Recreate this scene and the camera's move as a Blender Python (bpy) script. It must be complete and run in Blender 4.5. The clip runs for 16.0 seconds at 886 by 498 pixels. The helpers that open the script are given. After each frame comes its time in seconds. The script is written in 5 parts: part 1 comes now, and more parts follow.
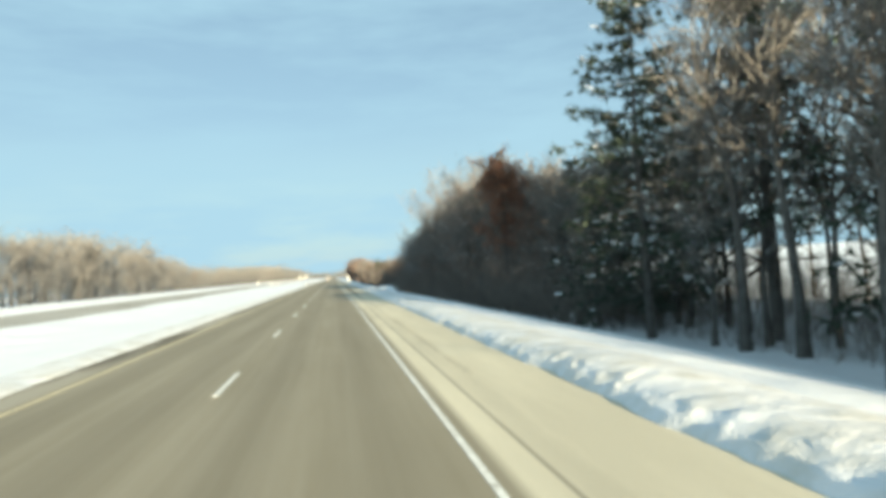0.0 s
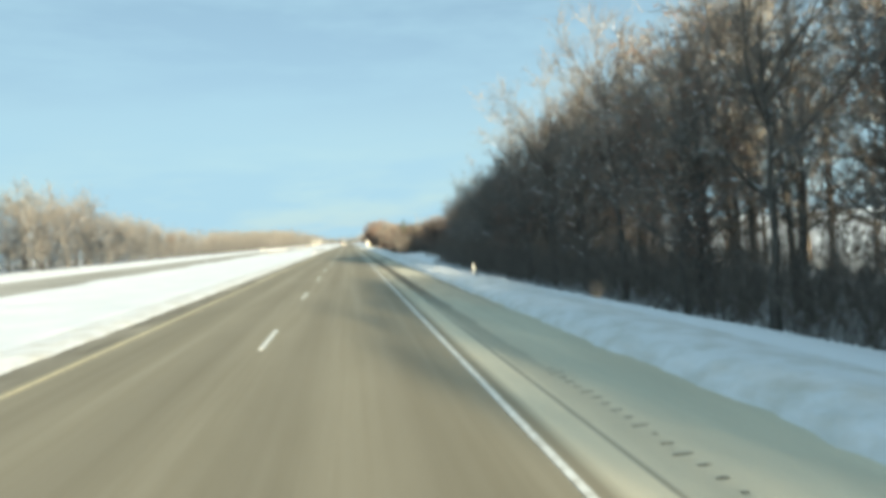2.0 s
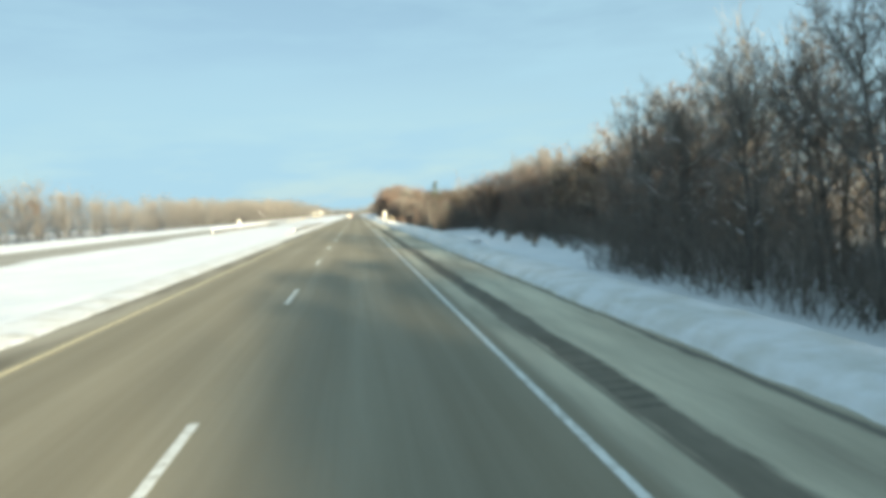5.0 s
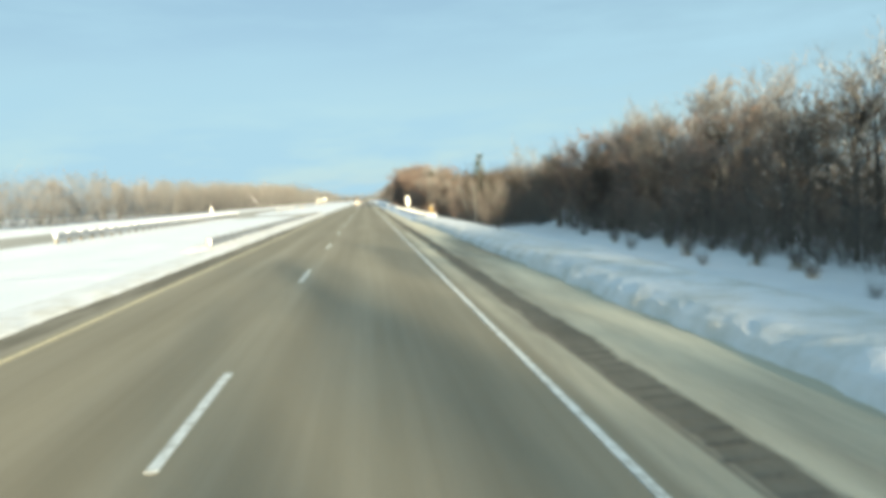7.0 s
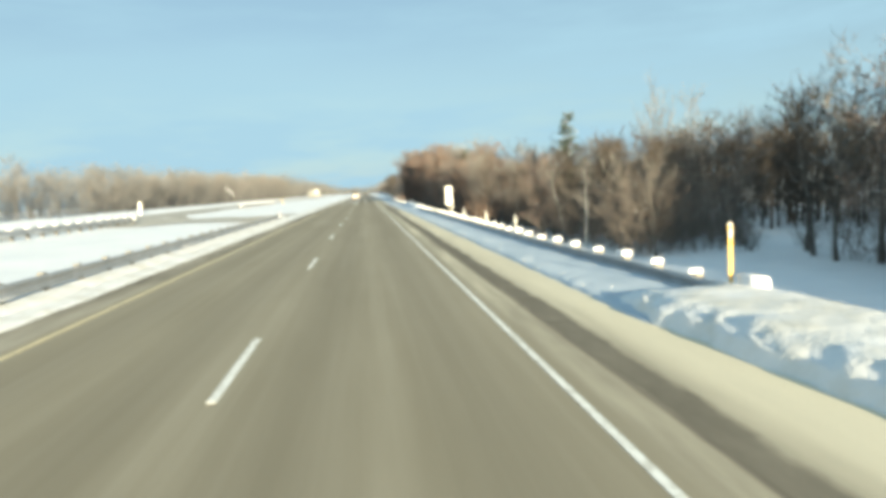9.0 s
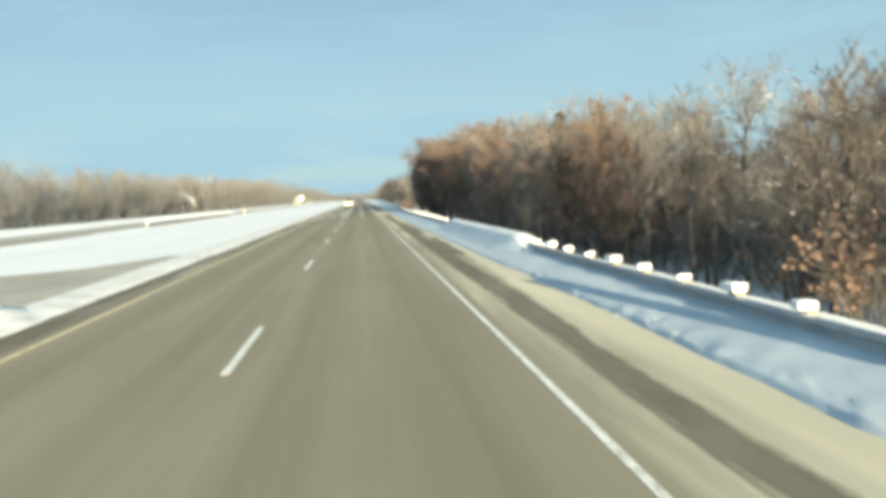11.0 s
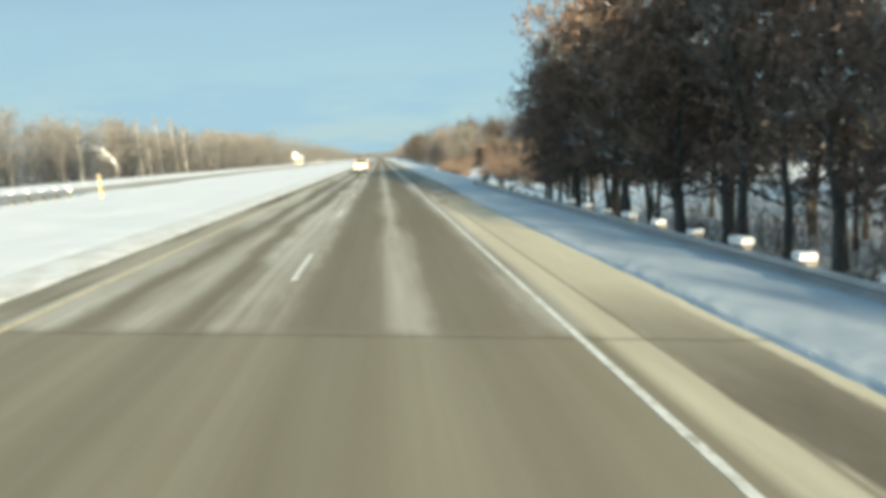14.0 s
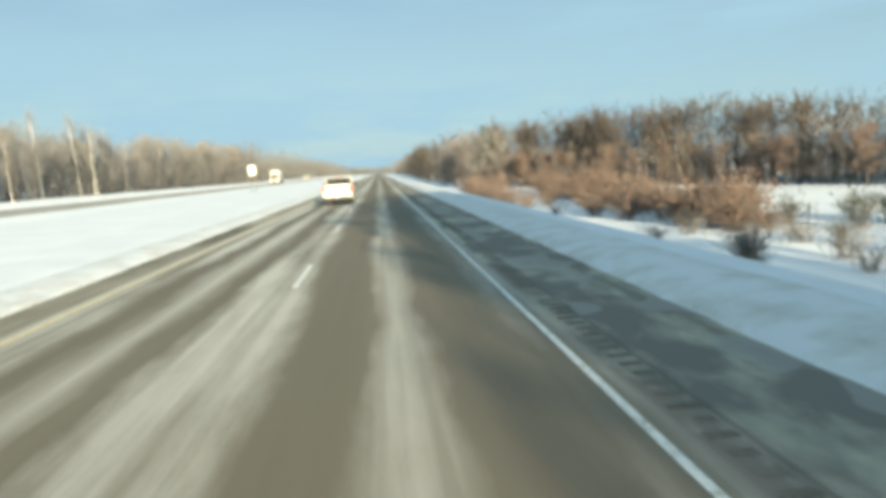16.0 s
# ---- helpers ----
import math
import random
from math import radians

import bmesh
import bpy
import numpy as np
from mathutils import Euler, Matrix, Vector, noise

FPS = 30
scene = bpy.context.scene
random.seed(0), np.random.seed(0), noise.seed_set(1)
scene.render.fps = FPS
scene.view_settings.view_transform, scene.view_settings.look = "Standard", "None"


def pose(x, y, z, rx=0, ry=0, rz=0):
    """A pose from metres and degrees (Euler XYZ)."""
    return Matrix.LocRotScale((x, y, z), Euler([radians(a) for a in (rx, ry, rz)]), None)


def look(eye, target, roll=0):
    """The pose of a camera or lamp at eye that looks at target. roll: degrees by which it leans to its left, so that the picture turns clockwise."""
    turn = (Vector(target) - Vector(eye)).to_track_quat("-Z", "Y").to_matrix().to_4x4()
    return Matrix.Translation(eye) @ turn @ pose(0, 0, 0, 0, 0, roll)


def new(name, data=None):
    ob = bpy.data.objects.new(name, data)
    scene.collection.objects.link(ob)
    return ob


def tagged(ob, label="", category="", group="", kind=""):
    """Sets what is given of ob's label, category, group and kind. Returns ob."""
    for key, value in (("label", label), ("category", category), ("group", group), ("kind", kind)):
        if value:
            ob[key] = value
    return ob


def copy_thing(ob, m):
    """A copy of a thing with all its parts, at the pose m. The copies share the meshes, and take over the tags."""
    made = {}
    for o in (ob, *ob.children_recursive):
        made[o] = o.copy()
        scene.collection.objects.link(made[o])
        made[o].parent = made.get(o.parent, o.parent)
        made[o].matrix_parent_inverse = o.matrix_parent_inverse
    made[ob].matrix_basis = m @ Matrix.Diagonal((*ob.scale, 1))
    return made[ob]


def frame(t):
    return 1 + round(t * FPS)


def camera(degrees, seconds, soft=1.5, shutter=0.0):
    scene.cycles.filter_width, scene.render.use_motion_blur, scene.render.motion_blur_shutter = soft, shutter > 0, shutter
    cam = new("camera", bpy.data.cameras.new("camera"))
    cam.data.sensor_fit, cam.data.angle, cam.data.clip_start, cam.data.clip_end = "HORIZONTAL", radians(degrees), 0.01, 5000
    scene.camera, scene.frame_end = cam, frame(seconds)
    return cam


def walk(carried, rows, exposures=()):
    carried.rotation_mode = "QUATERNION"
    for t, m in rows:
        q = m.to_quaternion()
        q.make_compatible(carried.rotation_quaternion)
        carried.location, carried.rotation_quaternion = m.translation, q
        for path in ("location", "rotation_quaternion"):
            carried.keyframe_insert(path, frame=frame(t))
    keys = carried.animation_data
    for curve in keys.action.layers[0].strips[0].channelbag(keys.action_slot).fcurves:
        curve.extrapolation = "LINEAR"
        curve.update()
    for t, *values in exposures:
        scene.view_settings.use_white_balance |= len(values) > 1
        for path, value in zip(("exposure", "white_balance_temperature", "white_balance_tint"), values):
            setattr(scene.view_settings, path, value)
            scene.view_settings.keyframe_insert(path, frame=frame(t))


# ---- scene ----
cam = camera(68.00, 16.0, soft=5.0, shutter=0.05)


def carried_pose(x, y, z, yaw, pitch, roll):
    """Eye on the road's axes; yaw to the right, pitch up, roll as look() takes it."""
    a, p = radians(yaw), radians(pitch)
    way = Vector((math.cos(p) * math.sin(a), math.cos(p) * math.cos(a), math.sin(p)))
    return look((x, y, z), Vector((x, y, z)) + way, roll)


# seconds, x, y, z, yaw, pitch, roll
PATH = [
    (0.0, 2.291, -12.722, 2.055, 9.611, 1.737, -3.974),
    (0.5, 2.264, -0.450, 2.065, 9.078, -0.066, -4.000),
    (1.0, 2.204, 11.639, 2.067, 8.671, -0.106, -4.187),
    (1.5, 2.076, 23.282, 2.102, 8.339, -1.392, -4.351),
    (2.0, 1.952, 34.958, 2.083, 8.069, -1.168, -3.906),
    (2.5, 1.853, 46.814, 2.036, 7.722, -2.040, -3.550),
    (3.0, 1.806, 58.619, 2.060, 7.709, -3.045, -3.769),
    (3.5, 1.796, 70.341, 2.061, 7.731, -3.782, -3.729),
    (4.0, 1.782, 82.011, 2.059, 7.915, -3.468, -3.703),
    (4.5, 1.820, 93.862, 2.079, 7.630, -3.508, -3.761),
    (7.0, 1.853, 153.159, 2.068, 6.448, -4.710, -3.503),
    (7.5, 1.818, 164.935, 2.091, 6.279, -4.999, -3.341),
    (8.0, 1.764, 176.739, 2.072, 6.445, -4.793, -3.316),
    (8.5, 1.747, 188.550, 2.086, 6.498, -5.459, -3.354),
    (9.0, 1.746, 200.309, 2.104, 6.482, -5.334, -3.358),
    (9.5, 1.758, 212.157, 2.102, 6.515, -5.151, -3.393),
    (12.0, 1.861, 271.336, 2.057, 6.989, -4.820, -3.961),
    (12.5, 1.806, 283.110, 2.068, 6.507, -6.372, -3.970),
    (13.0, 1.748, 294.849, 2.046, 5.598, -7.132, -3.840),
    (13.5, 1.672, 306.461, 2.082, 5.091, -8.764, -3.782),
    (14.0, 1.678, 317.550, 2.038, 4.900, -8.269, -3.489),
    (14.5, 1.704, 329.498, 2.057, 4.930, -7.365, -3.321),
    (15.0, 1.708, 341.828, 2.062, 4.749, -7.614, -2.972),
    (15.5, 1.705, 353.599, 2.060, 4.905, -6.687, -2.966),
    (16.0, 1.727, 365.411, 2.069, 5.197, -6.940, -3.328),
]
walk(cam, [(r[0], carried_pose(*r[1:])) for r in PATH], exposures=[(0.0, 1.71), (4.0, 1.70), (9.0, 1.64), (12.0, 1.54), (14.5, 1.50), (16.0, 1.56)])

# ---------------------------------------------------------------- light
SUN_AZ, SUN_EL = radians(10.6), radians(9.2)      # behind the camera and a little to its right, low
to_sun = Vector((math.sin(SUN_AZ) * math.cos(SUN_EL), -math.cos(SUN_AZ) * math.cos(SUN_EL), math.sin(SUN_EL)))

world = bpy.data.worlds.new("winter_sky")
scene.world = world
world.use_nodes = True
wn, wl = world.node_tree.nodes, world.node_tree.links
wn.clear()
w_out = wn.new("ShaderNodeOutputWorld")
w_bg = wn.new("ShaderNodeBackground")
w_sky = wn.new("ShaderNodeTexSky")
w_sky.sky_type, w_sky.sun_disc = "NISHITA", False
w_sky.sun_elevation, w_sky.sun_rotation = SUN_EL, math.atan2(to_sun.x, to_sun.y)
w_sky.air_density, w_sky.dust_density, w_sky.ozone_density = 1.0, 0.35, 1.6
w_tc = wn.new("ShaderNodeTexCoord")
w_map = wn.new("ShaderNodeMapping")
w_map.inputs["Scale"].default_value = (1.6, 1.6, 9.0)
w_noise = wn.new("ShaderNodeTexNoise")
w_noise.inputs["Scale"].default_value, w_noise.inputs["Detail"].default_value = 1.7, 6.0
w_noise.inputs["Roughness"].default_value = 0.62
w_ramp = wn.new("ShaderNodeMapRange")
w_ramp.inputs["From Min"].default_value, w_ramp.inputs["From Max"].default_value = 0.38, 0.72
w_ramp.inputs["To Min"].default_value, w_ramp.inputs["To Max"].default_value = 0.46, 1.0
w_mix = wn.new("ShaderNodeMix")
w_mix.data_type = "RGBA"
w_mix.inputs["B"].default_value = (3.05, 4.85, 5.75, 1)       # thin veil of cloud lit by the low sun
wl.new(w_tc.outputs["Generated"], w_map.inputs["Vector"])
wl.new(w_map.outputs["Vector"], w_noise.inputs["Vector"])
wl.new(w_noise.outputs["Fac"], w_ramp.inputs["Value"])
w_sep = wn.new("ShaderNodeSeparateXYZ")
w_low = wn.new("ShaderNodeMapRange")
w_low.inputs["From Min"].default_value, w_low.inputs["From Max"].default_value = 0.0, 0.22
w_low.inputs["To Min"].default_value, w_low.inputs["To Max"].default_value = 0.42, 0.0
w_add = wn.new("ShaderNodeMath")
w_add.operation, w_add.use_clamp = "ADD", True
wl.new(w_tc.outputs["Generated"], w_sep.inputs["Vector"])
wl.new(w_sep.outputs["Z"], w_low.inputs["Value"])
wl.new(w_ramp.outputs["Result"], w_add.inputs[0])
wl.new(w_low.outputs["Result"], w_add.inputs[1])
wl.new(w_add.outputs["Value"], w_mix.inputs["Factor"])
wl.new(w_sky.outputs["Color"], w_mix.inputs["A"])
wl.new(w_mix.outputs["Result"], w_bg.inputs["Color"])
w_bg.inputs["Strength"].default_value = 0.0455
wl.new(w_bg.outputs["Background"], w_out.inputs["Surface"])

sun_data = bpy.data.lights.new("sun", "SUN")
sun_data.energy, sun_data.angle, sun_data.color = 4.9, radians(0.6), (1.0, 0.87, 0.59)
sun = new("sun", sun_data)
sun.matrix_world = look(to_sun * 100, (0, 0, 0))

# ---------------------------------------------------------------- materials


class Nodes:
    """A material with short words for the nodes that all of them use."""

    def __init__(self, name, rough=0.8, metal=0.0, spec=0.3):
        self.m = bpy.data.materials.new(name)
        self.m.use_nodes = True
        self.t = self.m.node_tree
        self.b = self.t.nodes["Principled BSDF"]
        self.b.inputs["Roughness"].default_value = rough
        self.b.inputs["Metallic"].default_value = metal
        self.b.inputs["Specular IOR Level"].default_value = spec

    def n(self, kind, **inputs):
        node = self.t.nodes.new("ShaderNode" + kind)
        for k, v in inputs.items():
            key = k.replace("_", " ")
            if isinstance(v, bpy.types.NodeSocket):
                self.t.links.new(v, node.inputs[key])
            else:
                node.inputs[key].default_value = v
        return node

    def coords(self):
        return self.n("TexCoord").outputs["Object"]

    def place(self):
        return self.n("NewGeometry").outputs["Position"]

    def noise(self, scale, detail=4.0, rough=0.55, vec=None):
        return self.n("TexNoise", Vector=vec or self.coords(), Scale=scale, Detail=detail, Roughness=rough).outputs["Fac"]

    def stretch(self, vec, s):
        return self.n("Mapping", Vector=vec, Scale=s).outputs["Vector"]

    def span(self, v, a, b, lo=0.0, hi=1.0):
        return self.n("MapRange", Value=v, From_Min=a, From_Max=b, To_Min=lo, To_Max=hi).outputs["Result"]

    def math(self, op, a, b=0.0):
        node = self.t.nodes.new("ShaderNodeMath")
        node.operation = op
        for i, v in enumerate((a, b)):
            if isinstance(v, bpy.types.NodeSocket):
                self.t.links.new(v, node.inputs[i])
            else:
                node.inputs[i].default_value = v
        return node.outputs[0]

    def mix(self, fac, a, b):
        node = self.t.nodes.new("ShaderNodeMix")
        node.data_type = "RGBA"
        for key, v in (("Factor", fac), ("A", a), ("B", b)):
            if isinstance(v, bpy.types.NodeSocket):
                self.t.links.new(v, node.inputs[key])
            elif key == "Factor":
                node.inputs[key].default_value = v
            else:
                node.inputs[key].default_value = (*v, 1)
        return node.outputs["Result"]

    def color(self, c):
        if isinstance(c, bpy.types.NodeSocket):
            self.t.links.new(c, self.b.inputs["Base Color"])
        else:
            self.b.inputs["Base Color"].default_value = (*c, 1)
        return self

    def bump(self, height, strength=0.3, dist=0.02):
        node = self.n("Bump", Height=height, Strength=strength, Distance=dist)
        self.t.links.new(node.outputs["Normal"], self.b.inputs["Normal"])
        return self


def mottled(name, a, b, scale, fine, rough=0.85, metal=0.0, bump=0.3, spec=0.3, dist=0.01):
    """Two colours mixed by a coarse and a fine noise."""
    k = Nodes(name, rough, metal, spec)
    c, f = k.noise(scale, 3), k.noise(fine, 5, 0.65)
    k.color(k.mix(k.span(k.math("ADD", k.math("MULTIPLY", c, 0.6), k.math("MULTIPLY", f, 0.4)), 0.35, 0.65), a, b))
    if bump:
        k.bump(f, bump, dist)
    return k.m


def by_island(name, a, b, rough=0.9, spec=0.1):
    """A colour for each small piece of a joined mesh."""
    k = Nodes(name, rough, 0.0, spec)
    k.color(k.mix(k.n("NewGeometry").outputs["Random Per Island"], a, b))
    return k.m


def dead_leaf(name, a, b):
    """Dry leaves, which let some of the light through."""
    k = Nodes(name, 0.85, 0.0, 0.15)
    c = k.mix(k.n("NewGeometry").outputs["Random Per Island"], a, b)
    k.color(c)
    glow = k.t.nodes.new("ShaderNodeBsdfTranslucent")
    both = k.t.nodes.new("ShaderNodeMixShader")
    both.inputs["Fac"].default_value = 0.4
    k.t.links.new(k.b.inputs["Base Color"].links[0].from_socket, glow.inputs["Color"])
    k.t.links.new(k.b.outputs["BSDF"], both.inputs[1])
    k.t.links.new(glow.outputs["BSDF"], both.inputs[2])
    k.t.links.new(both.outputs["Shader"], k.t.nodes["Material Output"].inputs["Surface"])
    return k.m


def snow_material():
    k = Nodes("snow", 0.75, 0.0, 0.25)
    p = k.place()
    big, fine = k.noise(0.35, 4, 0.5, p), k.noise(9.0, 5, 0.6, p)
    k.color(k.mix(k.span(big, 0.3, 0.7), (0.80, 0.81, 0.83), (0.88, 0.885, 0.89)))
    k.bump(k.math("ADD", k.math("MULTIPLY", big, 2.0), k.math("MULTIPLY", fine, 0.25)), 0.55, 0.10)
    return k.m


def plowed_snow_material():
    k = Nodes("plowed_snow", 0.8, 0.0, 0.2)
    p = k.place()
    big, fine = k.noise(1.3, 5, 0.6, p), k.noise(14.0, 4, 0.6, p)
    k.color(k.mix(k.span(big, 0.42, 0.72), (0.80, 0.80, 0.80), (0.60, 0.58, 0.52)))
    k.bump(k.math("ADD", big, k.math("MULTIPLY", fine, 0.3)), 0.6, 0.08)
    return k.m


def shaded_snow_material():
    """Snow thrown against the rail; its shade is put into the grey-blue colour."""
    k = Nodes("shaded_snow", 0.5, 0.0, 0.35)
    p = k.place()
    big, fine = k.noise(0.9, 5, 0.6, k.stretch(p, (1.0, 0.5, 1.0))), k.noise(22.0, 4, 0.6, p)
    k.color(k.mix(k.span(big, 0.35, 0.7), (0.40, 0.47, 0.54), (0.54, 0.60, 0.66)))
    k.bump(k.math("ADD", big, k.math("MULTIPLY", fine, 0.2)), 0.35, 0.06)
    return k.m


def road_material():
    """Salt-dried asphalt: wheel paths along the lanes, dusty shoulders, and packed snow further along."""
    k = Nodes("salted_asphalt", 0.82, 0.0, 0.25)
    p = k.place()
    sep = k.n("SeparateXYZ", Vector=p)
    x, y = sep.outputs["X"], sep.outputs["Y"]
    grain = k.noise(60.0, 4, 0.7, p)
    blot = k.noise(0.5, 5, 0.6, k.stretch(p, (1.0, 0.25, 1.0)))
    streak = k.noise(1.0, 4, 0.6, k.stretch(p, (2.3, 0.045, 1.0)))
    # distance from the middle of the lane that the point lies in, then from its wheel paths
    mid = k.math("ABSOLUTE", k.math("SUBTRACT", k.math("ABSOLUTE", x), 1.83))
    track = k.span(k.math("ABSOLUTE", k.math("SUBTRACT", mid, 0.88)), 0.15, 0.75)
    dry = k.mix(k.span(blot, 0.3, 0.7), (0.27, 0.235, 0.165), (0.33, 0.29, 0.21))
    dry = k.mix(k.math("MULTIPLY", k.span(streak, 0.4, 0.68), 0.5), dry, (0.42, 0.375, 0.285))
    dry = k.mix(k.span(track, 0.0, 1.0, 0.40, 0.0), dry, (0.205, 0.178, 0.125))
    # packed snow between the wheel paths from the second bridge on, dragged about by traffic
    skew = k.math("ADD", y, k.math("MULTIPLY", x, 0.353))
    start = k.span(k.math("ADD", skew, k.math("MULTIPLY", streak, 0.8)), 325.8, 326.3)
    smear = k.noise(0.42, 6, 0.66, k.stretch(p, (1.1, 0.22, 1.0)))
    wob = k.math("ADD", mid, k.math("MULTIPLY", k.math("SUBTRACT", smear, 0.5), 1.5))
    strips = k.math("MAXIMUM", k.span(wob, 0.10, 0.46, 0.8, 0.0), k.span(wob, 1.30, 1.85, 0.0, 0.9))
    packed = k.span(k.math("ABSOLUTE", k.math("SUBTRACT", wob, 0.62)), 0.12, 0.55)
    film = k.mix(k.span(x, -0.35, 0.25), packed, strips)
    film = k.math("MULTIPLY", k.math("MULTIPLY", film, start), k.span(k.math("ADD", k.math("MULTIPLY", smear, 0.75), k.math("MULTIPLY", streak, 0.75)), 0.54, 0.86, 0.12, 0.95))
    dry = k.mix(k.math("MULTIPLY", start, k.span(y, 326.0, 362.0, 0.25, 0.6)), dry, (0.14, 0.118, 0.088))
    lanes = k.mix(film, dry, (0.64, 0.605, 0.53))
    # the shoulders carry a dry film of salt and old snow, scraped to the asphalt in places
    side_r, side_l = k.span(x, 3.80, 3.95), k.span(x, -3.95, -3.80, 1.0, 0.0)
    patch = k.noise(0.45, 5, 0.62, k.stretch(p, (1.3, 0.16, 1.0)))
    # scraped patches, stronger past y 48 where shade is put into the colour
    bare = k.span(y, 48.0, 75.0, 0.35, 1.0)
    bare = k.math("MULTIPLY", bare, k.span(y, 318.0, 328.0, 1.0, 0.35))
    bare = k.math("MULTIPLY", bare, k.math("MAXIMUM", k.span(x, 4.80, 5.15, 1.0, 0.3), k.span(y, 180.0, 195.0, 1.0, 0.0)))
    salt = k.mix(k.math("MULTIPLY", k.span(patch, 0.36, 0.62), bare), (0.76, 0.69, 0.52), (0.36, 0.32, 0.24))
    # the rumble strip's band, scraped bare; it widens over the shoulder beyond the first bridge, with crusts of old snow left on it
    ragged = k.noise(1.6, 5, 0.65, k.stretch(p, (1.0, 0.35, 1.0)))
    wx = k.math("ADD", x, k.math("ADD", k.math("MULTIPLY", k.math("SUBTRACT", patch, 0.5), 0.30), k.math("MULTIPLY", k.math("SUBTRACT", ragged, 0.5), 0.34)))
    wide = k.span(y, 256.0, 270.0)
    inner = k.span(wx, 4.27, 4.37)
    outer = k.span(k.math("SUBTRACT", wx, k.math("MULTIPLY", wide, 0.50)), 4.70, 4.80, 1.0, 0.0)
    crust = k.math("MULTIPLY", k.math("MULTIPLY", k.span(k.noise(0.30, 4, 0.6, k.stretch(p, (0.9, 0.30, 1.0))), 0.465, 0.515), wide), k.span(wx, 4.76, 4.86))
    band = k.math("MULTIPLY", k.math("MULTIPLY", inner, outer), k.math("SUBTRACT", 1.0, crust))
    band = k.math("MULTIPLY", band, k.math("MULTIPLY", k.span(y, 40.0, 62.0, 0.1, 0.92), k.span(y, 322.0, 327.0, 1.0, 0.1)))
    salt = k.mix(band, salt, k.mix(k.span(ragged, 0.35, 0.7), (0.13, 0.113, 0.085), (0.22, 0.195, 0.15)))
    wet = k.span(k.math("ABSOLUTE", k.math("SUBTRACT", wx, 5.98)), 0.03, 0.10, 0.75, 0.0)
    wet = k.math("MULTIPLY", wet, k.math("MULTIPLY", k.span(y, 50.0, 64.0), k.span(y, 130.0, 160.0, 1.0, 0.0)))
    slush = k.math("MULTIPLY", k.span(k.math("ABSOLUTE", k.math("SUBTRACT", wx, 5.52)), 0.06, 0.2, 0.7, 0.0), k.math("MULTIPLY", k.span(y, 326.0, 332.0), k.span(ragged, 0.38, 0.52)))
    salt = k.mix(k.math("MAXIMUM", wet, slush), salt, (0.10, 0.095, 0.085))
    # grey patchy shoulder past y 338, the trees' shade painted into its colour
    salt = k.mix(k.math("MULTIPLY", k.span(y, 338.0, 351.0), k.span(k.noise(0.7, 5, 0.6, k.stretch(p, (1.0, 0.45, 1.0))), 0.38, 0.52, 0.3, 1.0)), salt, (0.22, 0.20, 0.17))
    seam = k.span(k.math("ABSOLUTE", k.math("SUBTRACT", x, 4.30)), 0.012, 0.05, 0.55, 0.0)
    salt = k.mix(seam, salt, (0.13, 0.11, 0.085))
    ice = k.noise(0.55, 2, 0.5, k.stretch(p, (1.0, 0.8, 1.0)))
    ice = k.math("MULTIPLY", k.math("MULTIPLY", k.span(ice, 0.53, 0.545), k.span(y, 344.0, 352.0)), k.span(wx, 4.30, 4.36, 0.0, 0.6))
    salt = k.mix(ice, salt, (0.42, 0.40, 0.36))
    left = k.mix(k.span(patch, 0.4, 0.6), (0.165, 0.145, 0.105), (0.42, 0.38, 0.30))
    c = k.mix(side_r, lanes, salt)
    c = k.mix(side_l, c, left)
    # the joint at the bridge's end runs across at a slight skew
    joint = k.math("ABSOLUTE", k.math("SUBTRACT", k.math("ADD", skew, k.math("MULTIPLY", k.noise(1.4, 4, 0.6, p), 0.15)), 325.55))
    c = k.mix(k.span(joint, 0.02, 0.07, 0.45, 0.0), c, (0.09, 0.08, 0.065))
    c = k.mix(k.span(grain, 0.35, 0.7, 0.0, 0.22), c, (0.07, 0.062, 0.05))
    k.color(c)
    k.bump(grain, 0.25, 0.006)
    return k.m


def paint_material(name, c):
    k = Nodes(name, 0.6, 0.0, 0.3)
    p = k.place()
    worn = k.span(k.noise(7.0, 5, 0.7, p), 0.45, 0.75)
    k.color(k.mix(worn, c, (0.30, 0.27, 0.2)))
    return k.m


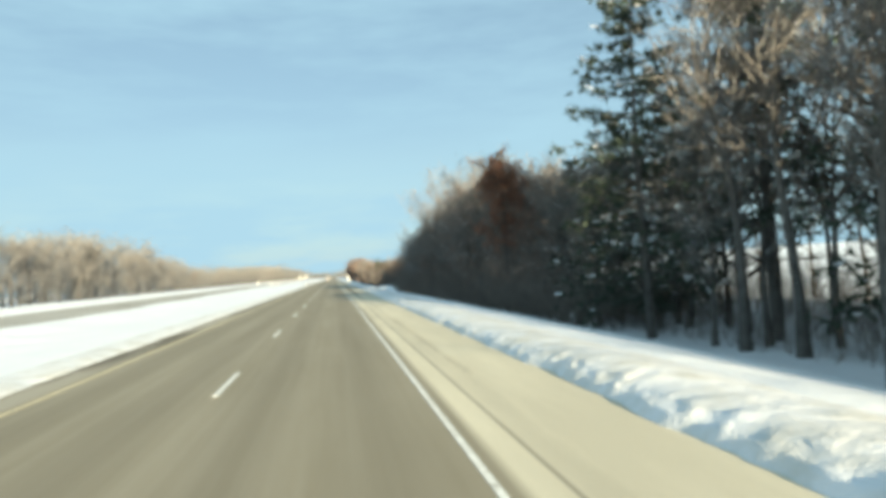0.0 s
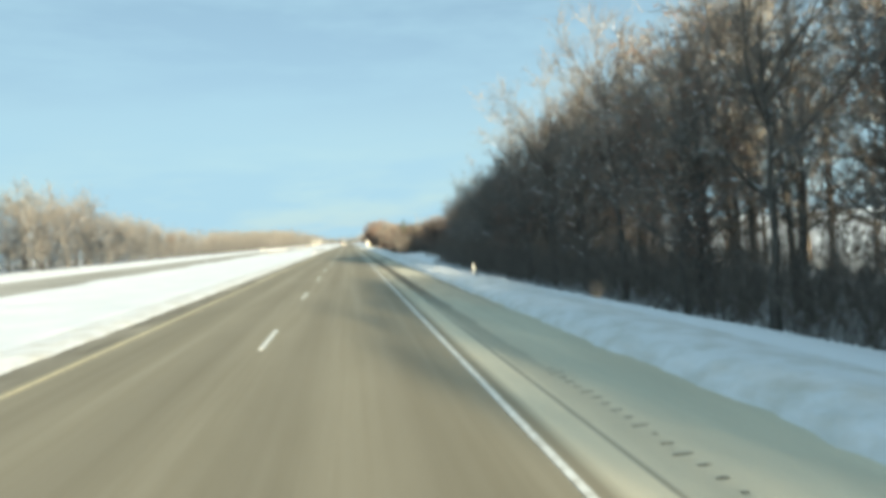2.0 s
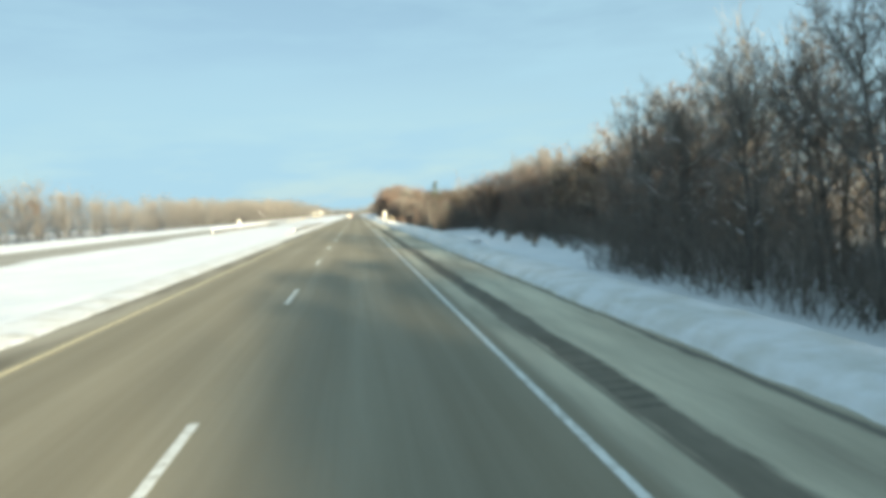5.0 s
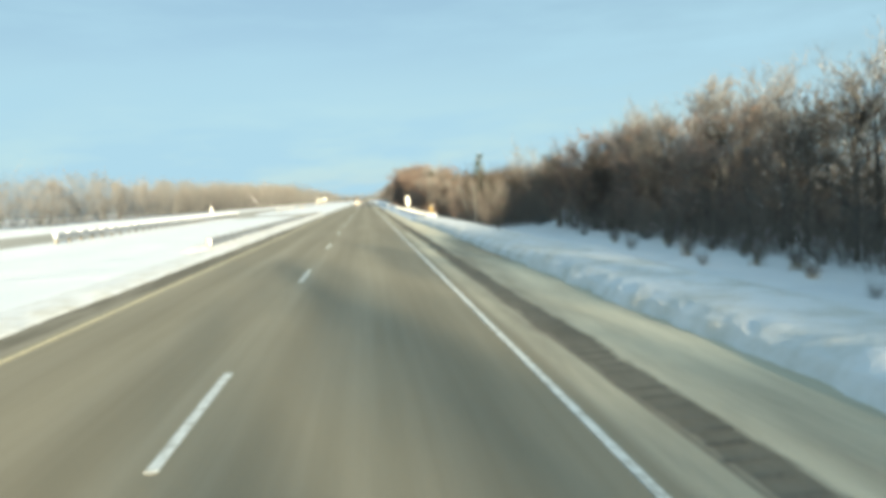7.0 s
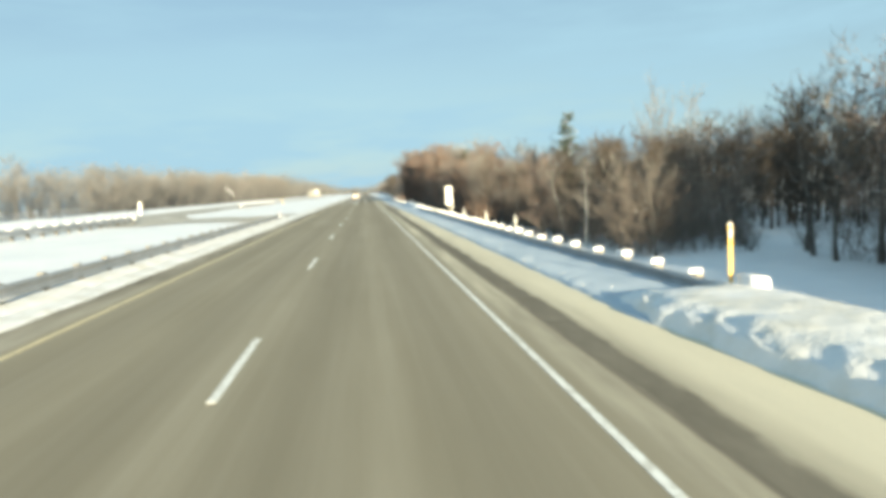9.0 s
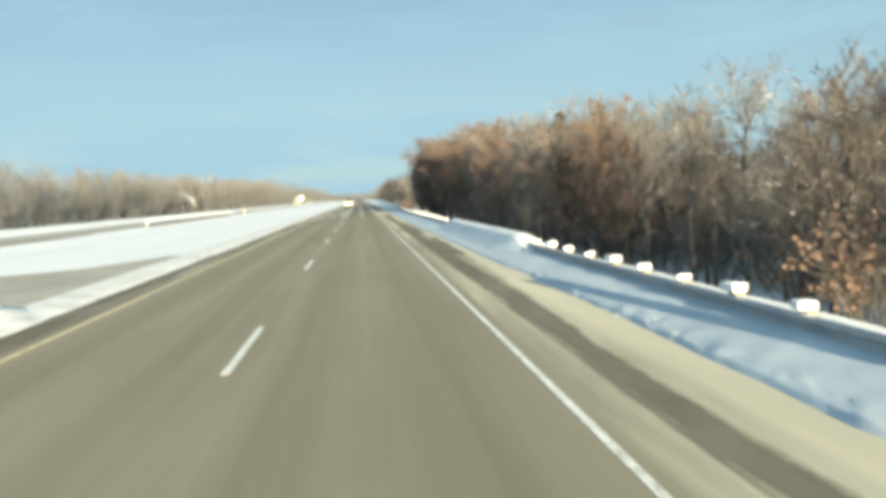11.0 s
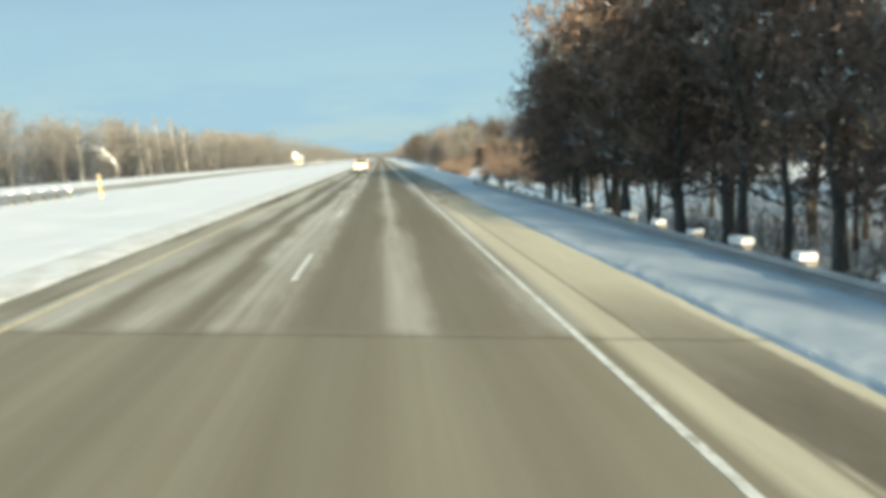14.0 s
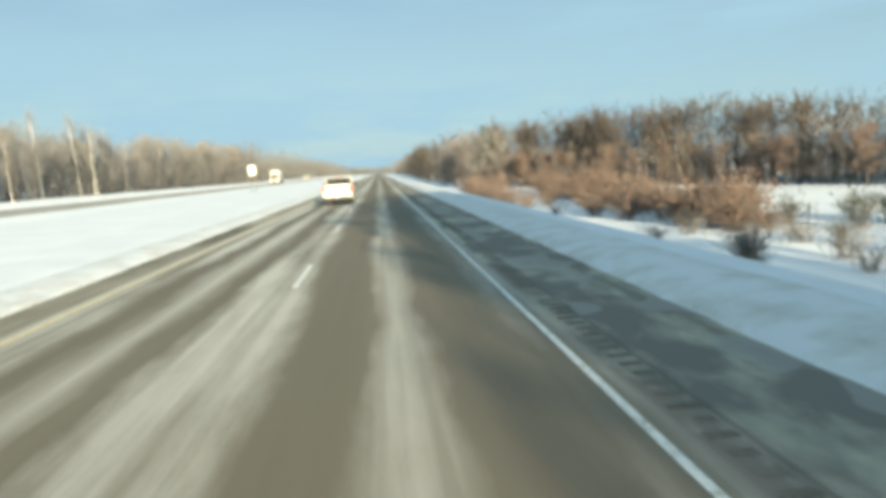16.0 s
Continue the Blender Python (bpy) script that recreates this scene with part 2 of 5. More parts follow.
M = {
    "snow": snow_material(),
    "plowed": plowed_snow_material(),
    # snow before the rail, with shade painted into its colour
    "packed": shaded_snow_material(),
    "road": road_material(),
    "white_paint": paint_material("white_road_paint", (0.86, 0.85, 0.80)),
    "yellow_paint": paint_material("yellow_road_paint", (0.72, 0.60, 0.36)),
    "bark": mottled("bark", (0.072, 0.065, 0.057), (0.165, 0.151, 0.134), 2.0, 18.0),
    "pale_bark": mottled("pale_bark", (0.48, 0.455, 0.41), (0.72, 0.69, 0.63), 2.0, 12.0),
    "twig": by_island("twig", (0.13, 0.118, 0.106), (0.265, 0.243, 0.22)),
    "grey_twig": by_island("grey_twig", (0.14, 0.13, 0.12), (0.28, 0.264, 0.243)),
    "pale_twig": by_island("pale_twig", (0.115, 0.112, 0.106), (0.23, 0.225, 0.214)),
    # shade within the right-hand woods is put into this darker twig colour
    "shaded_twig": by_island("shaded_twig", (0.055, 0.046, 0.039), (0.125, 0.105, 0.088)),
    "brush": by_island("brush", (0.13, 0.11, 0.094), (0.25, 0.215, 0.185)),
    "rust_leaf": dead_leaf("rust_leaf", (0.19, 0.13, 0.098), (0.31, 0.21, 0.16)),
    "red_leaf": dead_leaf("red_leaf", (0.21, 0.108, 0.072), (0.34, 0.18, 0.122)),
    "brown_leaf": dead_leaf("brown_leaf", (0.20, 0.138, 0.112), (0.33, 0.228, 0.182)),
    "needle": by_island("needle", (0.042, 0.058, 0.043), (0.095, 0.118, 0.084)),
    "reed": by_island("reed", (0.28, 0.20, 0.11), (0.46, 0.34, 0.20)),
    "steel": mottled("galvanised_steel", (0.33, 0.345, 0.36), (0.48, 0.495, 0.51), 1.5, 20.0, 0.42, 0.55, 0.08),
    "post_wood": mottled("weathered_post", (0.16, 0.14, 0.11), (0.28, 0.25, 0.20), 3.0, 25.0),
    "rumble": mottled("scraped_asphalt", (0.105, 0.093, 0.073), (0.215, 0.192, 0.15), 1.6, 18.0),
}

# ---------------------------------------------------------------- builders


def mesh_of(name, verts, faces, mat, smooth=False):
    me = bpy.data.meshes.new(name)
    me.from_pydata([tuple(v) for v in verts], [], [tuple(f) for f in faces])
    me.materials.append(mat)
    if smooth:
        me.polygons.foreach_set("use_smooth", [True] * len(me.polygons))
    me.update()
    return me


def fast_mesh(name, verts, tris, mat, smooth=False):
    """A mesh of triangles from arrays."""
    me = bpy.data.meshes.new(name)
    verts, tris = np.asarray(verts, np.float32), np.asarray(tris, np.int32)
    me.vertices.add(len(verts))
    me.vertices.foreach_set("co", verts.ravel())
    me.loops.add(tris.size)
    me.loops.foreach_set("vertex_index", tris.ravel())
    me.polygons.add(len(tris))
    me.polygons.foreach_set("loop_start", np.arange(0, tris.size, 3, dtype=np.int32))
    me.polygons.foreach_set("loop_total", np.full(len(tris), 3, np.int32))
    me.materials.append(mat)
    if smooth:
        me.polygons.foreach_set("use_smooth", np.ones(len(tris), bool))
    me.update(calc_edges=True)
    me.validate()
    return me


def part(name, bm, material, parent, label="", smooth=False):
    """Links a bmesh as one mesh object under a thing or a part."""
    me = bpy.data.meshes.new(name)
    bm.to_mesh(me)
    bm.free()
    me.materials.append(material)
    if smooth:
        me.polygons.foreach_set("use_smooth", [True] * len(me.polygons))
    ob = new(name, me)
    ob.parent = parent
    return tagged(ob, label)


def part_mesh(name, me, parent, label=""):
    ob = new(name, me)
    ob.parent = parent
    return tagged(ob, label)


def thing(name, label, category, m=None, group="", kind=""):
    ob = new(name)
    ob.empty_display_size = 0.3
    if m is not None:
        ob.matrix_world = m
    return tagged(ob, label, category, group, kind)


def box(bm, x0, x1, y0, y1, z0, z1, bevel=0.0):
    r = bmesh.ops.create_cube(bm, size=1.0, matrix=Matrix.Translation(((x0 + x1) / 2, (y0 + y1) / 2, (z0 + z1) / 2)) @ Matrix.Diagonal((x1 - x0, y1 - y0, z1 - z0, 1)))
    if bevel:
        es = list({e for v in r["verts"] for e in v.link_edges})
        bmesh.ops.bevel(bm, geom=es, offset=bevel, segments=2, affect="EDGES", profile=0.6)
    return bm


def cylinder(bm, p, axis, r, depth, n=20, r2=None):
    turn = Vector((0, 0, 1)).rotation_difference(Vector(axis)).to_matrix().to_4x4()
    bmesh.ops.create_cone(bm, cap_ends=True, segments=n, radius1=r, radius2=r if r2 is None else r2, depth=depth, matrix=Matrix.Translation(p) @ turn)
    return bm


def extrude_profile(bm, pts, a, b, axis="x", bevel=0.0):
    """A closed outline in the plane across axis, from a to b along it. Points are (y, z) for x."""
    f = (lambda u, v, w: (w, u, v)) if axis == "x" else (lambda u, v, w: (u, w, v))
    va = [bm.verts.new(f(u, v, a)) for u, v in pts]
    vb = [bm.verts.new(f(u, v, b)) for u, v in pts]
    n = len(pts)
    faces = [bm.faces.new(va[::-1]), bm.faces.new(vb)]
    for i in range(n):
        faces.append(bm.faces.new((va[i], va[(i + 1) % n], vb[(i + 1) % n], vb[i])))
    bmesh.ops.recalc_face_normals(bm, faces=faces)
    if bevel:
        es = list({e for fc in faces[:2] for e in fc.edges})
        bmesh.ops.bevel(bm, geom=es, offset=bevel, segments=2, affect="EDGES", profile=0.6)
    return bm


def bumps(x, y, s, seed=0.0):
    """Smooth cheap noise in -1..1 from crossed waves."""
    return (np.sin(x * s * 1.7 + y * s * 0.9 + seed) + np.sin(x * s * 0.8 - y * s * 1.9 + seed * 2.1) + np.sin(y * s * 0.53 + seed * 0.7) * 0.8 + np.sin(x * s * 3.1 + y * s * 2.3 + seed * 1.3) * 0.5) / 3.3


# ---------------------------------------------------------------- the land
SHOULDER_R, SHOULDER_L = 6.0, -5.0


def smooth(v, a, b):
    t = np.clip((v - a) / (b - a), 0, 1)
    return t * t * (3 - 2 * t)


def far_road_x(y):
    """The near edge of the opposite carriageway."""
    return -14.0 - 0.022 * np.clip(y, -100, 420)


def land(x, y):
    """Height of the snow-covered ground."""
    x, y = np.asarray(x, float), np.asarray(y, float)
    # right: a level verge, then the bank of the fill down to the low woods and fields
    crest = 7.5 + 1.2 * (1 - smooth(y, 45, 75)) + 0.9 * smooth(y, 135, 160) * (1 - 0.85 * smooth(y, 204, 214) * (1 - smooth(y, 352, 364)))
    foot = 14.6 + 5.0 * (1 - smooth(y, 45, 75)) + 2.2 * smooth(y, 135, 160) - 2.8 * smooth(y, 262, 292) * (1 - smooth(y, 364, 380))
    low = -2.75 + 0.15 * bumps(x, y, 0.05, 1.0) + 2.5 * smooth(y, 560, 900)
    t = np.clip((x - crest) / (foot - crest), 0, 1)
    right = 0.10 + (low - 0.10) * (0.88 * t + 0.12 * smooth(t, 0, 1))
    right = right + 0.08 * bumps(x, y, 0.45) * smooth(x, 8.5, 11) * (1 - smooth(x, 30, 45))
    right = np.where(x < 7.6, 0.12 * smooth(x, 6.2, 7.2) - 0.02, right) - 0.10 * smooth(y, 205, 212) * (1 - smooth(y, 356, 362)) * (x < 7.6)
    # left: the median, the bank of the opposite road, the woods' floor
    xn = far_road_x(y)
    left = -0.12 + 0.24 * smooth(-x, 5.1, 6.6) + 0.16 * smooth(-x, 9.0, 9.5 - 0.2 * xn) + 0.35 * smooth(-x, -xn - 3.0, -xn) + 0.03 * bumps(x, y, 0.6, 2.0)
    left = np.where(x < xn + 0.3, 0.52, left)
    bank = 0.52 + 0.60 * smooth(xn - 11.4 - x, 0.0, 1.6)
    left = np.where(x < xn - 11.4, bank + 0.10 * bumps(x, y, 0.25, 4.0) * smooth(xn - 13 - x, 0, 6) * (1 - smooth(-x, 55, 80)) + 0.02 * np.clip(-x - 60, 0, 60), left)
    z = np.where(x >= 0, right, left)
    return np.where((x > SHOULDER_L - 0.15) & (x < SHOULDER_R + 0.25), -0.06, z)


def grid_mesh(name, xs, ys, zf, mat, smooth_faces=True):
    X, Y = np.meshgrid(xs, ys)
    Z = zf(X, Y)
    v = np.stack([X, Y, Z], -1).reshape(-1, 3)
    n, m = len(xs), len(ys)
    i = (np.arange(m - 1)[:, None] * n + np.arange(n - 1)[None, :]).ravel()
    t = np.concatenate([np.stack([i, i + 1, i + n + 1], -1), np.stack([i, i + n + 1, i + n], -1)])
    return fast_mesh(name, v, t, mat, smooth_faces)


xs = np.concatenate([[-2500, -900, -400, -250, -160, -120], np.arange(-100, -50, 5), np.arange(-50, -26, 1.0), np.arange(-26, -8, 0.7), np.arange(-8, -4.6, 0.2),
                     [-3, 0, 3], np.arange(5.8, 15, 0.35), np.arange(15, 24, 0.8), np.arange(24, 40, 1.6), np.arange(40, 110, 7), [130, 180, 260, 420, 900, 2500]])
ys = np.concatenate([[-2500, -900, -400, -200, -120], np.arange(-80, 470, 2.0), np.arange(470, 700, 8), np.arange(700, 1500, 60), [1700, 2200, 3500]])
ground = new("ground", grid_mesh("ground", xs, ys, land, M["snow"]))
tagged(ground, "snow-covered verge, median and fields under low sun", "ground", kind="structure")


road = new("road", grid_mesh("road", np.array([SHOULDER_L - 0.2, -3.9, 0, 3.9, SHOULDER_R + 0.3]), np.concatenate([[-400], np.arange(-50, 1500, 25)]), lambda X, Y: 0 * X, M["road"]))
tagged(road, "two-lane asphalt carriageway, dry and pale with road salt", "road", kind="structure")

ys2 = np.concatenate([[-500], np.arange(-60, 1500, 20)])
off = np.array([0.6, -2.0, -5.5, -9.5, -11.6])
v2 = np.array([[far_road_x(y) + o, y, 0.56] for y in ys2 for o in off])
n2 = len(off)
f2 = [(r * n2 + c, r * n2 + c + 1, (r + 1) * n2 + c + 1, (r + 1) * n2 + c) for r in range(len(ys2) - 1) for c in range(n2 - 1)]
far_road_mat = mottled("far_asphalt", (0.30, 0.275, 0.23), (0.54, 0.515, 0.46), 0.15, 3.0)
opposite = new("opposite_road", mesh_of("opposite_road", v2, [f[::-1] for f in f2], far_road_mat))
tagged(opposite, "opposite carriageway of dry grey asphalt beyond the median", "road", kind="structure")

# a paved crossing through the median joins the two carriageways, flaring towards each
cu, cw = np.meshgrid(np.linspace(0, 1, 33), np.linspace(0, 1, 13))
cross_x = -5.1 + (far_road_x(268) + 0.5 + 5.1) * cu
flare = 9.0 * np.abs(2 * cu - 1) ** 3
cross_y = 266.0 - 6.0 - flare + (12.0 + 2 * flare) * cw
cross_v = np.stack([cross_x, cross_y, np.maximum(land(cross_x, cross_y), 0.0) + 0.045], -1).reshape(-1, 3)
ci = (np.arange(12)[:, None] * 33 + np.arange(32)[None, :]).ravel()
crossing = new("median_crossing", fast_mesh("median_crossing", cross_v, np.concatenate([np.stack([ci, ci + 33, ci + 34], -1), np.stack([ci, ci + 34, ci + 1], -1)]), far_road_mat, True))
tagged(crossing, "paved turnaround through the snowy median, dusted with salt", "road", kind="structure")

# ---------------------------------------------------------------- markings and rumble strips
CYCLE, DASH = 12.192, 3.05


def flat_piece(name, x0, x1, y0, y1, z, mat):
    bm = bmesh.new()
    box(bm, x0, x1, y0, y1, z - 0.02, z)
    me = bpy.data.meshes.new(name)
    bm.to_mesh(me)
    bm.free()
    me.materials.append(mat)
    return me


dash_mesh = flat_piece("lane_dash", -0.055, 0.055, 0, DASH, 0.005, M["white_paint"])
for i in range(-4, 72):
    d = part_mesh("lane_dash", dash_mesh, road)
    d.location = (0, CYCLE * i, 0)
part_mesh("edge_line", flat_piece("edge_line", 3.615, 3.70, -60, 1400, 0.005, M["white_paint"]), road, "solid white edge line")
part_mesh("yellow_line", flat_piece("yellow_line", -3.72, -3.60, -60, 1400, 0.005, M["yellow_paint"]), road, "faded yellow edge line")

rng = np.random.default_rng(5)
slot_v, slot_f = [], []
y = -20.0
while y < 480:
    if (y < 250 or y > 343) and rng.random() < 0.94 and (np.sin(y * 0.21) + np.sin(y * 0.083) + 0.5 * np.sin(y * 0.9)) > (-0.2 if y < 62 else -1.0):
        w = (0.075 if y < 52 else 0.12 if y > 342 else 0.185) + 0.02 * rng.standard_normal()
        c = (4.77 if y < 52 else 4.13 if y > 342 else np.interp(y, (87, 170, 210), (4.57, 4.53, 4.48))) + 0.015 * rng.standard_normal()
        h = 0.13 if y > 342 else 0.05 if y < 52 else 0.10
        b = len(slot_v)
        # a shallow cut, seen as a dark bar with worn ends
        e = 0.3 * w * rng.random(2)
        slot_v += [(c - w, y + 0.2 * h, 0.004), (c - w + e[0], y, 0.004), (c + w - e[1], y, 0.004), (c + w, y + 0.3 * h, 0.004), (c + w * 0.94, y + h, 0.004), (c - w * 0.94, y + h, 0.004)]
        slot_f += [tuple(range(b, b + 6))]
    y += 0.305
rumble = part_mesh("rumble_strip", mesh_of("rumble_strip", slot_v, slot_f, M["rumble"]), road, "dark rumble bars cut in the shoulder")
tagged(rumble, kind="stuff")

# ---------------------------------------------------------------- plowed snow along the shoulders


def windrow(name, y0, y1, toe, section, lump, seed, label, step=0.14, side=1, fade=3.0, mat="plowed"):
    """The ridge that the plough leaves. section: (distance from the toe, height) pairs; the face to the road is steep and lumpy, the top level."""
    d, h = np.array(section, float).T
    u = np.unique(np.concatenate([np.linspace(d[0], d[2], 7), np.linspace(d[2], d[-1], 9), d]))
    yy = np.arange(y0, y1, step)
    rg = np.random.default_rng(seed)
    U, Y = np.meshgrid(u, yy)
    n = len(u)
    foot = np.interp(Y, *toe) if isinstance(toe, tuple) else toe
    edge = 0.09 * bumps(0 * Y, Y, 1.1, seed) + 0.05 * bumps(0 * Y, Y, 4.0, seed + 1)
    face = np.clip(1 - (U - d[0]) / (d[2] - d[0] + 0.5), 0, 1)
    X = foot + side * (U + edge * (U < d[2] + 0.3) * (0.4 + 0.6 * face) * lump / 0.06)
    ends = smooth(Y, y0, y0 + fade) * (1 - smooth(Y, y1 - fade, y1))
    clod = np.maximum(0, bumps(X * 2.4, Y, 4.6, seed + 2)) ** 1.4 + 0.8 * np.maximum(0, bumps(X * 3.6, Y * 1.6, 7.5, seed + 3)) ** 2 + 0.3 * rg.random(X.shape)
    where = np.interp(U, [d[0], d[1], d[2], d[2] + 0.35, d[-1]], [0.2, 1.0, 1.0, 0.35, 0.05])
    Z = np.interp(U, d, h) * (0.9 + 0.12 * bumps(0 * Y, Y, 0.55, seed)) * ends + lump * clod * where * ends - 0.12 * (1 - ends)
    v = np.stack([X, Y, Z], -1).reshape(-1, 3)
    i = (np.arange(len(yy) - 1)[:, None] * n + np.arange(n - 1)[None, :]).ravel()
    t = np.concatenate([np.stack([i, i + 1, i + n + 1], -1), np.stack([i, i + n + 1, i + n], -1)])
    ob = new(name, fast_mesh(name, v, t if side > 0 else t[:, ::-1], M[mat], True))
    return tagged(ob, label, "snowbank", kind="structure")


windrow("snowbank_1", -30, 66, 6.12, [(-0.05, -0.06), (0.14, 0.13), (0.42, 0.24), (0.9, 0.28), (1.4, 0.24), (2.1, 0.10), (3.0, -0.25)], 0.055, 3, "lumpy ridge of ploughed snow along the shoulder")
windrow("snowbank_2", 60, 152, 6.12, [(-0.05, -0.06), (0.14, 0.12), (0.4, 0.22), (0.9, 0.25), (1.4, 0.22), (2.1, -0.1)], 0.045, 7, "low ridge of snow along the shoulder", 0.2)
windrow("snowbank_3", 146, 212.5, ((146, 160, 200, 212), (6.12, 6.15, 6.08, 5.70)), [(-0.06, -0.08), (0.10, 0.20), (0.34, 0.35), (0.9, 0.37), (1.7, 0.38), (2.4, 0.2), (3.6, -0.45)], 0.07, 31, "high flat-topped bank of cleared snow with a lumpy cut face")
windrow("snowbank_4", 207, 268, 5.62, [(-0.06, -0.06), (0.10, 0.05), (0.30, 0.07), (0.9, 0.08), (1.35, 0.10), (1.62, 0.12), (1.66, -0.2)], 0.035, 11, "bank of thrown snow before the guardrail, coloured blue-grey as if shaded", mat="packed")
windrow("snowbank_5", 262, 362, ((262, 290, 345, 360), (5.55, 5.36, 5.36, 5.7)), [(-0.05, -0.06), (0.10, 0.05), (0.30, 0.06), (0.9, 0.08), (1.4, 0.10), (1.82, 0.12), (1.88, -0.2)], 0.02, 17, "smooth snow packed against the guardrail, coloured blue-grey as if shaded", mat="packed")
windrow("snowbank_6", 357, 520, 5.72, [(-0.05, -0.06), (0.15, 0.06), (0.5, 0.16), (1.0, 0.24), (1.6, 0.24), (2.5, -0.1)], 0.02, 19, "smooth ridge of snow beside the icy shoulder", 0.25)
windrow("snowbank_7", -30, 520, -4.75, [(-0.05, -0.06), (0.15, 0.05), (0.6, 0.13), (1.1, 0.15), (1.9, 0.02)], 0.035, 23, "ploughed snow along the median shoulder", 0.45, -1)
windrow("snowbank_8", 183, 265, -5.15, [(-0.05, -0.06), (0.25, 0.17), (0.8, 0.38), (1.4, 0.37), (2.3, 0.02)], 0.03, 29, "smooth snow heaped against the rail of the median", 0.25, -1)


def clods(y0, y1, toe, reach, count, size, seed):
    """Loose lumps of snow thrown up by the plough."""
    rg = np.random.default_rng(seed)
    base_v = np.array([(1, 0, 0), (0, 1, 0), (-1, 0, 0), (0, -1, 0), (0, 0, 1), (0.6, 0.6, 0.55), (-0.6, 0.6, 0.6), (-0.55, -0.6, 0.6), (0.6, -0.6, 0.5)])
    base_t = np.array([(0, 1, 5), (1, 2, 6), (2, 3, 7), (3, 0, 8), (0, 5, 8), (1, 6, 5), (2, 7, 6), (3, 8, 7), (5, 6, 4), (6, 7, 4), (7, 8, 4), (8, 5, 4)])
    V, T = [], []
    for i in range(count):
        s = size * rg.uniform(0.35, 1.0) ** 1.5
        y, u = rg.uniform(y0, y1), rg.random() ** 1.5
        p = np.array([np.interp(y, *toe) + 0.06 + reach * u, y, 0.02 + 0.14 * u])
        V.append(base_v * rg.uniform(0.6, 1.2, (9, 3)) * s + p)
        T.append(base_t + 9 * i)
    return np.concatenate(V), np.concatenate(T)


cv, ct = clods(196, 240, ((160, 200, 212), (6.15, 6.08, 5.64)), 0.35, 170, 0.032, 2)
cv2, ct2 = clods(240, 345, ((240, 262, 290), (5.62, 5.55, 5.36)), 0.30, 170, 0.022, 4)
lump_mesh = fast_mesh("snow_clods", np.concatenate([cv, cv2]), np.concatenate([ct, ct2 + len(cv)]), M["plowed"])
tagged(new("snow_clods", lump_mesh), "loose white clods of snow beside the shoulder", "snow", kind="stuff")

# ---------------------------------------------------------------- guardrails


